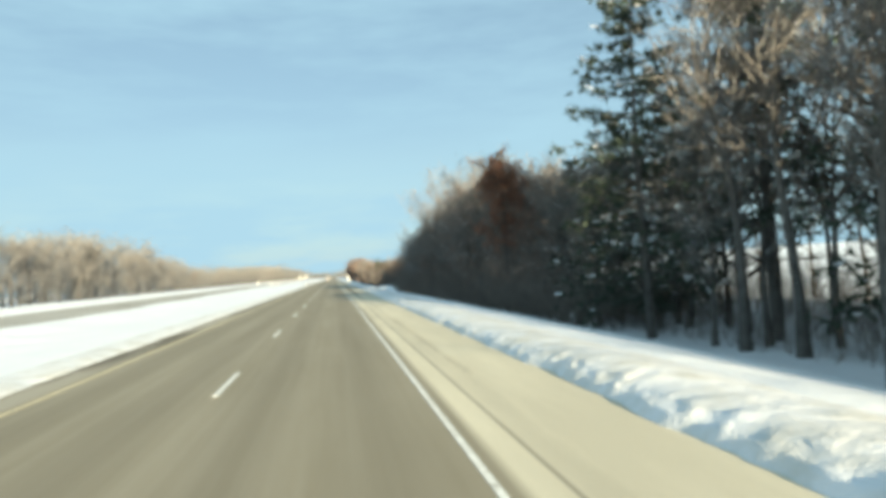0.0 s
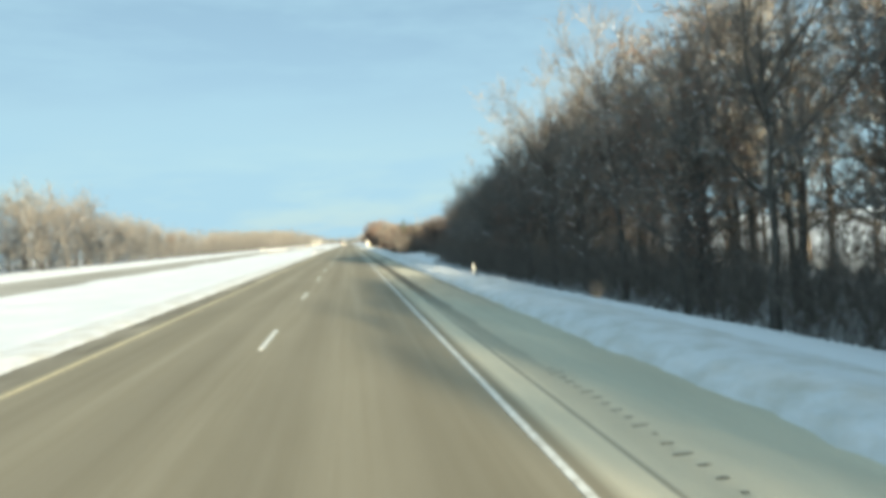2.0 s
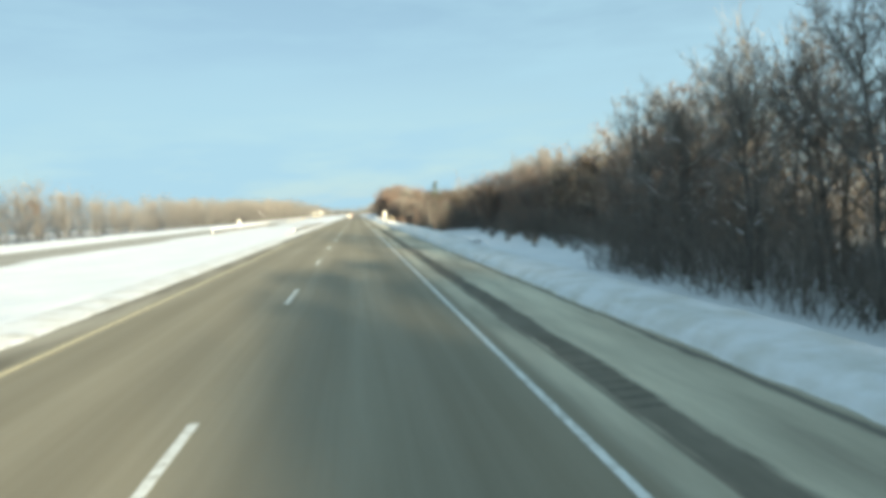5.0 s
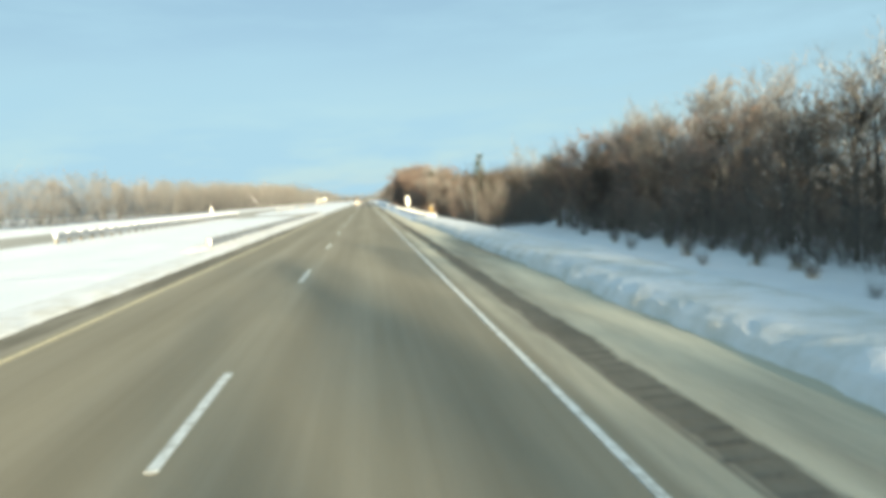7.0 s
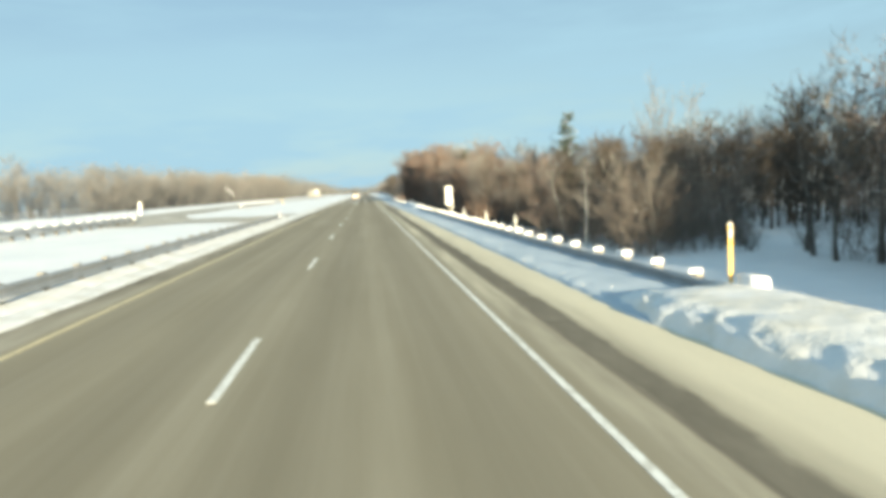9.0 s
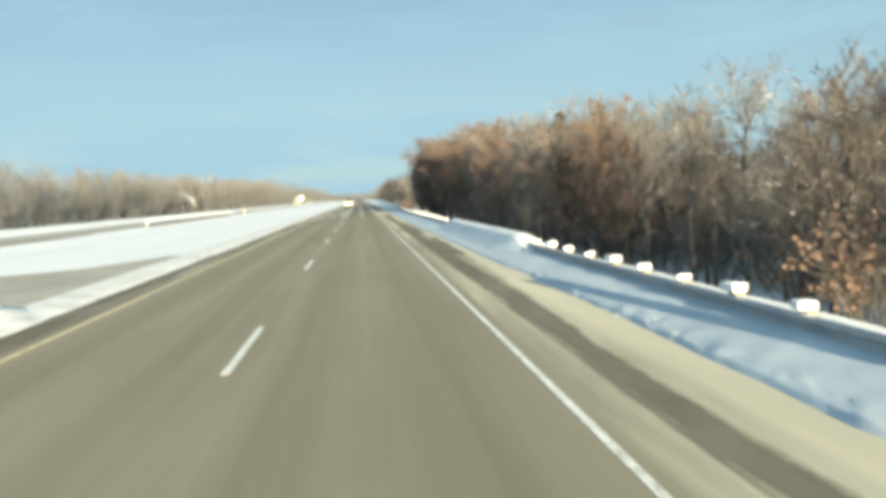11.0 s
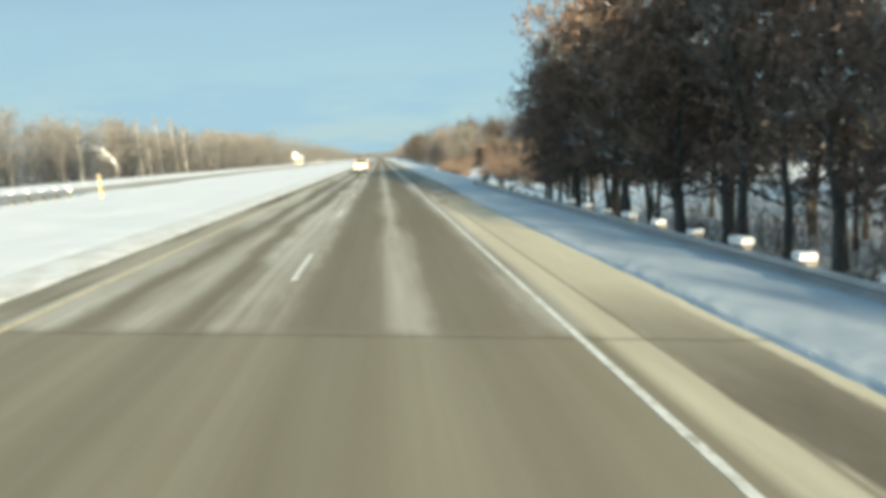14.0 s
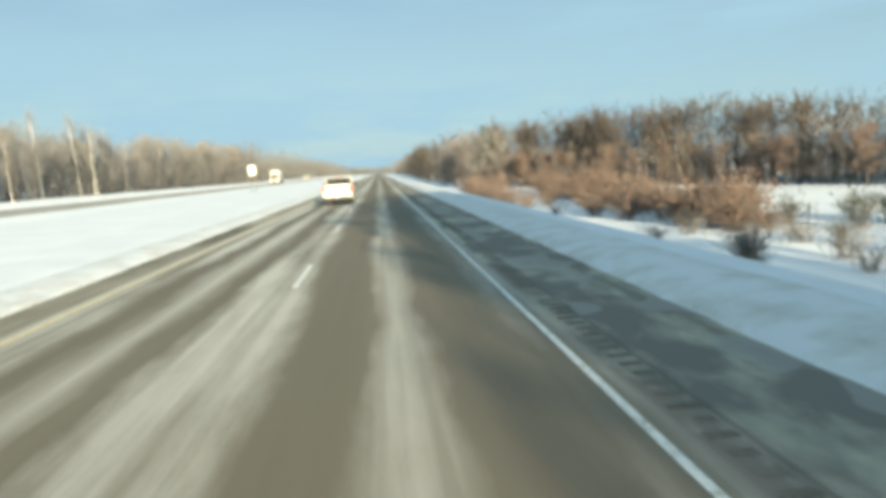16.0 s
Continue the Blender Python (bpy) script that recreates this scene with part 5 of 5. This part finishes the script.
# scrub on the low ground before the second wood
for x, y, h in ((25.6, 240.2, 2.2), (24.0, 236.5, 1.4), (26.8, 243.0, 2.0), (27.5, 236.0, 1.6)):
    bare_shrub.put(x, y, h, q.uniform(0, 6), wide=1.0)
for x, y in ((22.4, 205.9), (25.0, 201.8), (24.9, 195.2), (23.6, 198.6), (22.0, 193.0), (24.4, 190.4), (23.0, 187.0), (25.4, 185.0), (22.4, 181.5), (24.0, 178.0), (25.2, 206.5), (24.2, 211.0), (23.0, 216.0), (21.2, 199.8), (25.6, 192.4), (23.4, 184.2), (24.8, 175.0),
             (22.6, 171.5), (20.8, 188.6), (25.4, 168.0), (22.0, 165.0), (24.4, 161.0), (21.0, 176.0), (19.8, 148.5), (21.4, 151.0), (23.0, 154.5), (14.4, 387.2), (12.0, 383.0), (13.2, 392.0), (10.6, 398.0), (15.8, 389.0)):
    (bare_shrub if q.random() < 0.3 else weed).put(x, y, q.uniform(0.7, 1.25), q.uniform(0, 6), wide=q.uniform(0.8, 1.2))
for x, y in ((9.6, 55.0), (10.4, 38.0), (9.0, 71.5), (9.4, 33.0), (8.6, 86.0)):
    weed.put(x, y, q.uniform(0.3, 0.55), q.uniform(0, 6), wide=0.9)
rust_shrub.put(12.6, 261.0, 2.4, 0.7, wide=0.9)
rust_shrub.put(13.6, 264.0, 2.0, 2.7, wide=0.9)

# ---------------------------------------------------------------- posts and signs
k = Nodes("reflective_white", 0.5)
k.color(k.mix(k.span(k.noise(5.0, 4, 0.6), 0.4, 0.75), (0.80, 0.79, 0.74), (0.62, 0.60, 0.54)))
M["sign_white"] = k.m
M["post_yellow"] = mottled("yellow_plastic", (0.70, 0.46, 0.10), (0.80, 0.56, 0.16), 4.0, 30.0, 0.5)
M["post_white"] = mottled("white_plastic", (0.62, 0.61, 0.57), (0.76, 0.75, 0.71), 4.0, 30.0, 0.5)
M["dark_rubber"] = mottled("tyre_rubber", (0.018, 0.018, 0.018), (0.045, 0.043, 0.04), 3.0, 40.0, 0.85)


def marker_post(x, y, z0, z1, mat, label, width=0.09):
    t = thing("delineator_post", label, "road post", Matrix.Translation((x, y, 0)), group="delineator posts")
    bm = bmesh.new()
    extrude_profile(bm, [(-width / 2, -0.02), (-width / 4, 0.015), (width / 4, 0.015), (width / 2, -0.02), (width / 4, -0.012), (-width / 4, -0.012)], 0, 1, "x")
    for v in bm.verts:
        v.co = Vector((v.co.y, v.co.z, z0 - 0.4 + (z1 - z0 + 0.4) * v.co.x))
    part("blade", bm, mat, t)
    bm = bmesh.new()
    box(bm, -width * 0.36, width * 0.36, -0.03, -0.021, z1 - 0.2, z1 - 0.06, 0.003)
    part("reflector", bm, M["sign_white"], t, "pale reflector patch")
    bm = bmesh.new()
    box(bm, -width * 0.5, width * 0.5, -0.035, 0.035, z1, z1 + 0.035, 0.014)
    part("snow_cap", bm, M["snow"], t, "thin cap of snow")
    return t


marker_post(7.50, 210.2, 0.0, 1.24, M["post_yellow"], "yellow plastic marker post at the guardrail's end", 0.065)
marker_post(8.32, 68.9, -0.05, 0.44, M["post_white"], "short weathered white post standing in the snow", 0.09)
marker_post(-32.6, 306.1, 0.9, 2.55, M["post_white"], "white marker post beyond the opposite carriageway", 0.40)
marker_post(-18.6, 367.3, 0.6, 1.98, M["post_yellow"], "yellow marker post at the end of the far guardrail", 0.10)
for y in (226.5, 233.0, 240.5, 246.0):
    marker_post(7.75, y, 0.0, 0.74, M["post_white"], "thin pale stake behind the guardrail", 0.06)

# the snow-topped block at the rail's end
bm = bmesh.new()
box(bm, -0.18, 0.16, -0.26, 0.22, -0.3, 0.46, 0.06)
for v in bm.verts:
    v.co += Vector((0.03 * math.sin(v.co.z * 9), 0.03 * math.sin(v.co.x * 14), 0.02 * math.sin(v.co.y * 17 + v.co.x * 9)))
cap = part("snow_block", bm, M["snow"], None, "block of snow packed on the guardrail's end", smooth=True)
cap.location = (7.72, 209.9, 0.0)
tagged(cap, category="snow")


def sign(x, y, w, h, z0, mat, label, legs, turn=0.0, bars=()):
    t = thing("road_sign", label, "road sign", Matrix.Translation((x, y, 0)) @ Matrix.Rotation(turn, 4, "Z"))
    bm = bmesh.new()
    box(bm, -w / 2, w / 2, -0.012, 0.012, z0, z0 + h, 0.009)
    panel = part("panel", bm, mat, t)
    for bx, bz, bw, bh in bars:
        bm = bmesh.new()
        box(bm, bx - bw / 2, bx + bw / 2, -0.018, -0.0125, bz - bh / 2, bz + bh / 2)
        part("bar", bm, M["steel"], panel)
    for lx in legs:
        bm = bmesh.new()
        extrude_profile(bm, [(-0.04, -0.02), (0.04, -0.02), (0.04, 0.02), (0.02, 0.02), (0.02, 0.0), (-0.02, 0.0), (-0.02, 0.02), (-0.04, 0.02)], 0, 1, "x")
        for v in bm.verts:
            v.co = Vector((lx + v.co.y, v.co.z + 0.035, -0.8 + (z0 + h * 0.85 + 0.8) * v.co.x))
        part("leg", bm, M["post_wood"], t)
    return t


sign(7.95, 249.0, 0.46, 1.36, 0.80, M["sign_white"], "narrow white marker sign behind the guardrail", (0.0,))
sign(-17.0, 466.6, 1.0, 1.3, 2.85, M["sign_white"], "plain white sign on two posts in the median", (-0.4, 0.4), 0.0)

# ---------------------------------------------------------------- vehicles
k = Nodes("white_car_paint", 0.32, 0.0, 0.5)
grime = k.span(k.math("ADD", k.noise(1.6, 5, 0.6), k.math("MULTIPLY", k.noise(9.0, 4, 0.6), 0.35)), 0.55, 0.95)
splash = k.span(k.math("ADD", k.n("SeparateXYZ", Vector=k.coords()).outputs["Z"], k.math("MULTIPLY", k.noise(3.0, 5, 0.6), 0.7)), 0.95, 1.55, 0.85, 0.0)
k.color(k.mix(splash, k.mix(grime, (0.66, 0.63, 0.55), (0.48, 0.45, 0.37)), (0.30, 0.28, 0.235)))
M["white_car"] = k.m
M["grey_box"] = mottled("grey_paint", (0.30, 0.30, 0.29), (0.40, 0.39, 0.37), 1.0, 9.0, 0.5)
k = Nodes("tinted_glass", 0.06, 0.0, 0.5)
k.color((0.018, 0.022, 0.022))
k.b.inputs["Transmission Weight"].default_value = 0.25
M["tint"] = k.m
k = Nodes("red_lens", 0.18, 0.0, 0.5)
k.color(k.mix(k.span(k.noise(30.0, 3), 0.4, 0.7), (0.42, 0.035, 0.02), (0.55, 0.07, 0.045)))
M["red_lens"] = k.m
k = Nodes("clear_lens", 0.12, 0.0, 0.5)
k.color((0.78, 0.78, 0.74))
M["clear_lens"] = k.m
M["chrome"] = mottled("dull_chrome", (0.30, 0.29, 0.27), (0.46, 0.44, 0.40), 3.0, 22.0, 0.45, 0.6, 0.05)
M["black_trim"] = mottled("black_trim", (0.022, 0.022, 0.022), (0.05, 0.05, 0.048), 4.0, 40.0, 0.6)


def arch(cy, cz, r, z):
    """Outline of a wheel arch, from rear to front."""
    a0 = math.asin((z - cz) / r)
    return [(cy - r * math.cos(a0 + (math.pi - 2 * a0) * i / 10), cz + r * math.sin(a0 + (math.pi - 2 * a0) * i / 10)) for i in range(11)]


def wheel(parent, x, y, r, w):
    bm = bmesh.new()
    cylinder(bm, (0, 0, 0), (1, 0, 0), r, w, 28)
    bmesh.ops.bevel(bm, geom=[e for e in bm.edges if abs(e.verts[0].co.x - e.verts[1].co.x) < 1e-4], offset=0.045, segments=2, affect="EDGES")
    wh = part("wheel", bm, M["dark_rubber"], parent, "black winter tyre")
    wh.location = (x, y, r)
    s = 1 if x > 0 else -1
    bm = bmesh.new()
    cylinder(bm, (s * (w / 2 + 0.004), 0, 0), (s, 0, 0), r * 0.62, 0.02, 24, r * 0.56)
    for i in range(6):
        a = i * math.pi / 3
        cylinder(bm, (s * (w / 2 + 0.02), math.cos(a) * r * 0.36, math.sin(a) * r * 0.36), (s, 0, 0), r * 0.10, 0.03, 8)
    part("rim", bm, M["chrome"], wh, "dirty alloy rim")
    return wh


def pickup(m):
    t = thing("pickup_truck", "white pickup truck with salt-stained tailgate in the passing lane", "truck", m)
    bm = bmesh.new()
    pts = [(0.16, 0.58)] + arch(1.22, 0.44, 0.50, 0.58) + arch(4.85, 0.44, 0.50, 0.56) + [(5.70, 0.56), (5.84, 0.62), (5.88, 0.90), (5.80, 1.12), (5.55, 1.20), (4.40, 1.30), (2.16, 1.30), (2.16, 0.92), (0.16, 0.92)]
    extrude_profile(bm, pts, -0.985, 0.985, "x", 0.03)
    body = part("body", bm, M["white_car"], t)
    for s in (-1, 1):
        bm = bmesh.new()
        pr = [(0.14, 0.80), (0.14, 1.36), (2.15, 1.36), (2.15, 0.80)]
        extrude_profile(bm, pr, s * 0.915, s * 0.99, "x", 0.018)
        part("bed_side", bm, M["white_car"], t)
        bm = bmesh.new()
        box(bm, min(s * 0.90, s * 0.995), max(s * 0.90, s * 0.995), 0.12, 2.14, 1.357, 1.385, 0.008)
        part("bed_rail", bm, M["black_trim"], t, "black plastic bed rail cap")
        bm = bmesh.new()
        box(bm, min(s * 0.82, s * 0.998), max(s * 0.82, s * 0.998), 0.05, 0.24, 0.90, 1.32, 0.02)
        part("tail_light", bm, M["red_lens"], t, "red tail light")
        bm = bmesh.new()
        box(bm, min(s * 0.83, s * 0.999), max(s * 0.83, s * 0.999), 0.046, 0.22, 0.80, 0.895, 0.015)
        part("reverse_light", bm, M["clear_lens"], t, "pale reversing lens")
        # side step, handles, mirror
        bm = bmesh.new()
        box(bm, min(s * 0.93, s * 1.05), max(s * 0.93, s * 1.05), 1.95, 4.25, 0.40, 0.47, 0.025)
        part("side_step", bm, M["chrome"], t, "chrome side step")
        bm = bmesh.new()
        box(bm, min(s * 0.985, s * 1.01), max(s * 0.985, s * 1.01), 2.62, 2.84, 1.12, 1.16, 0.01)
        part("door_handle", bm, M["white_car"], t)
        bm = bmesh.new()
        box(bm, min(s * 1.03, s * 1.24), max(s * 1.03, s * 1.24), 3.86, 3.98, 1.30, 1.56, 0.035)
        box(bm, min(s * 0.92, s * 1.06), max(s * 0.92, s * 1.06), 3.89, 3.95, 1.36, 1.42, 0.012)
        part("side_mirror", bm, M["black_trim"], t, "large black door mirror")
        wheel(t, s * 0.85, 1.22, 0.40, 0.27)
        wheel(t, s * 0.85, 4.85, 0.40, 0.27)
        # arch liner
        for cy in (1.22, 4.85):
            bm = bmesh.new()
            cylinder(bm, (s * 0.70, cy, 0.44), (1, 0, 0), 0.49, 0.5, 24)
            part("arch_liner", bm, M["black_trim"], t)
        # side glass
        bm = bmesh.new()
        extrude_profile(bm, [(2.62, 1.37), (2.72, 1.80), (3.40, 1.82), (3.98, 1.37)], 0, 0.012, "x")
        for v in bm.verts:
            v.co.x = s * (0.962 - 0.21 * (v.co.z - 1.30) + v.co.x)
        part("side_window", bm, M["tint"], t, "dark tinted side glass")
    bm = bmesh.new()
    box(bm, -0.82, 0.82, 0.04, 0.12, 0.80, 1.375, 0.018)
    gate = part("tailgate", bm, M["white_car"], t, "white tailgate stained with road salt")
    bm = bmesh.new()
    box(bm, -0.13, 0.13, 0.022, 0.045, 1.16, 1.25, 0.01)
    part("handle", bm, M["black_trim"], gate, "black tailgate handle")
    bm = bmesh.new()
    box(bm, -0.10, 0.10, 0.030, 0.043, 1.00, 1.06, 0.004)
    part("badge", bm, M["grey_box"], gate, "plain grey badge")
    bm = bmesh.new()
    box(bm, 0.22, 0.46, 0.034, 0.042, 0.90, 1.03, 0.002)
    part("sticker", bm, M["grey_box"], gate, "faded grey sticker")
    bm = bmesh.new()
    box(bm, -0.98, 0.98, -0.06, 0.14, 0.56, 0.76, 0.03)
    bump = part("rear_bumper", bm, M["chrome"], t, "dull chrome step bumper")
    bm = bmesh.new()
    box(bm, -0.16, 0.16, -0.075, -0.062, 0.60, 0.755, 0.004)
    part("plate", bm, M["sign_white"], bump, "pale rear plate without readable marks")
    bm = bmesh.new()
    box(bm, -0.7, 0.7, 0.25, 5.4, 0.34, 0.60, 0.03)
    cylinder(bm, (0, 1.22, 0.40), (1, 0, 0), 0.07, 1.5, 10)
    cylinder(bm, (0, 1.22, 0.40), (0, 1, 0), 0.15, 0.3, 12)
    part("chassis", bm, M["black_trim"], t)
    bm = bmesh.new()
    box(bm, -0.9, 0.9, 0.15, 2.14, 0.921, 0.935)
    part("bed_liner", bm, M["black_trim"], t, "black bed liner")
    # cab with a tapered roof
    bm = bmesh.new()
    extrude_profile(bm, [(2.18, 1.295), (2.22, 1.42), (2.42, 1.84), (2.52, 1.90), (2.70, 1.93), (3.30, 1.92), (3.48, 1.87), (4.36, 1.295)], -0.97, 0.97, "x", 0.04)
    for v in bm.verts:
        v.co.x *= 1 - 0.21 * max(0, v.co.z - 1.32)
    part("cab", bm, M["white_car"], t)
    for name, pq in (("rear_window", ((2.205, 1.385, 0.895), (2.415, 1.835, 0.80), -0.014)), ("windshield", ((4.27, 1.35, 0.88), (3.56, 1.82, 0.78), 0.014))):
        (ya, za, wa), (yb, zb, wb), d = pq
        bm = bmesh.new()
        vs = [bm.verts.new((x, y + e, z)) for e in (d, d * 0.2) for x, y, z in ((-wa, ya, za), (wa, ya, za), (wb, yb, zb), (-wb, yb, zb))]
        for f in ((0, 1, 2, 3), (7, 6, 5, 4), (0, 4, 5, 1), (1, 5, 6, 2), (2, 6, 7, 3), (3, 7, 4, 0)):
            bm.faces.new([vs[i] for i in f])
        bmesh.ops.recalc_face_normals(bm, faces=bm.faces)
        part(name, bm, M["tint"], t, "dark tinted glass")
    bm = bmesh.new()
    box(bm, -0.14, 0.14, 2.40, 2.47, 1.855, 1.893, 0.008)
    part("brake_light", bm, M["red_lens"], t, "high red brake light")
    for s in (-1, 1):
        bm = bmesh.new()
        box(bm, min(s * 0.66, s * 0.93), max(s * 0.66, s * 0.93), 5.78, 5.885, 0.84, 1.08, 0.02)
        part("headlight", bm, M["clear_lens"], t, "clear headlight")
    bm = bmesh.new()
    box(bm, -0.62, 0.62, 5.80, 5.895, 0.74, 1.08, 0.02)
    part("grille", bm, M["black_trim"], t)
    return t


pickup(Matrix.Translation((-1.15, 411.0, 0.0)))


def box_truck(m):
    """Seen from the front, far off on the other carriageway."""
    t = thing("box_truck", "grey box truck far off on the opposite carriageway", "truck", m)
    bm = bmesh.new()
    box(bm, -1.22, 1.22, 1.9, 8.5, 1.0, 3.7, 0.04)
    part("cargo_box", bm, M["grey_box"], t)
    bm = bmesh.new()
    extrude_profile(bm, [(0.0, 0.55), (-0.02, 1.3), (0.25, 1.5), (0.55, 2.55), (0.9, 2.75), (1.8, 2.75), (1.8, 0.55)], -1.08, 1.08, "x", 0.05)
    part("cab", bm, M["white_car"], t)
    bm = bmesh.new()
    vs = [bm.verts.new(c) for c in ((-0.98, 0.235, 1.55), (0.98, 0.235, 1.55), (0.92, 0.50, 2.48), (-0.92, 0.50, 2.48), (-0.98, 0.29, 1.55), (0.98, 0.29, 1.55), (0.92, 0.56, 2.48), (-0.92, 0.56, 2.48))]
    for f in ((0, 1, 2, 3), (7, 6, 5, 4), (0, 4, 5, 1), (1, 5, 6, 2), (2, 6, 7, 3), (3, 7, 4, 0)):
        bm.faces.new([vs[i] for i in f])
    bmesh.ops.recalc_face_normals(bm, faces=bm.faces)
    part("windshield", bm, M["tint"], t)
    bm = bmesh.new()
    box(bm, -0.6, 0.6, -0.05, 0.03, 0.8, 1.2, 0.015)
    part("grille", bm, M["black_trim"], t)
    for s in (-1, 1):
        bm = bmesh.new()
        box(bm, min(s * 0.7, s * 1.02), max(s * 0.7, s * 1.02), -0.05, 0.04, 0.85, 1.1, 0.02)
        part("headlight", bm, M["clear_lens"], t)
        bm = bmesh.new()
        box(bm, min(s * 1.12, s * 1.38), max(s * 1.12, s * 1.38), 0.55, 0.68, 1.6, 2.1, 0.03)
        part("side_mirror", bm, M["black_trim"], t)
        wheel(t, s * 0.98, 0.95, 0.46, 0.3)
        wheel(t, s * 0.98, 6.9, 0.46, 0.3)
    bm = bmesh.new()
    box(bm, -0.9, 0.9, 0.4, 8.3, 0.5, 1.01, 0.02)
    part("chassis", bm, M["black_trim"], t)
    return t


box_truck(Matrix.Translation((far_road_x(540) - 1.9, 540, 0.56)))


def van(m):
    t = thing("van", "white van far off on the opposite carriageway", "van", m)
    bm = bmesh.new()
    extrude_profile(bm, [(0.0, 0.45)] + arch(0.95, 0.34, 0.42, 0.45) + arch(3.9, 0.34, 0.42, 0.45) + [(5.2, 0.45), (5.25, 2.0), (5.1, 2.2), (1.9, 2.25), (1.5, 2.1), (0.85, 1.25), (0.05, 1.05)], -0.98, 0.98, "x", 0.05)
    part("body", bm, M["white_car"], t)
    bm = bmesh.new()
    vs = [bm.verts.new(c) for c in ((-0.86, 0.89, 1.33), (0.86, 0.89, 1.33), (0.80, 1.40, 2.0), (-0.80, 1.40, 2.0), (-0.86, 0.94, 1.30), (0.86, 0.94, 1.30), (0.80, 1.45, 1.97), (-0.80, 1.45, 1.97))]
    for f in ((0, 1, 2, 3), (7, 6, 5, 4), (0, 4, 5, 1), (1, 5, 6, 2), (2, 6, 7, 3), (3, 7, 4, 0)):
        bm.faces.new([vs[i] for i in f])
    bmesh.ops.recalc_face_normals(bm, faces=bm.faces)
    part("windshield", bm, M["tint"], t)
    for s in (-1, 1):
        wheel(t, s * 0.86, 0.95, 0.34, 0.22)
        wheel(t, s * 0.86, 3.9, 0.34, 0.22)
        bm = bmesh.new()
        box(bm, min(s * 0.6, s * 0.92), max(s * 0.6, s * 0.92), -0.02, 0.08, 0.75, 0.95, 0.02)
        part("headlight", bm, M["clear_lens"], t)
    bm = bmesh.new()
    box(bm, -0.55, 0.55, -0.025, 0.06, 0.55, 0.85, 0.015)
    part("grille", bm, M["black_trim"], t)
    return t


van(Matrix.Translation((far_road_x(650) - 5.6, 650, 0.56)))
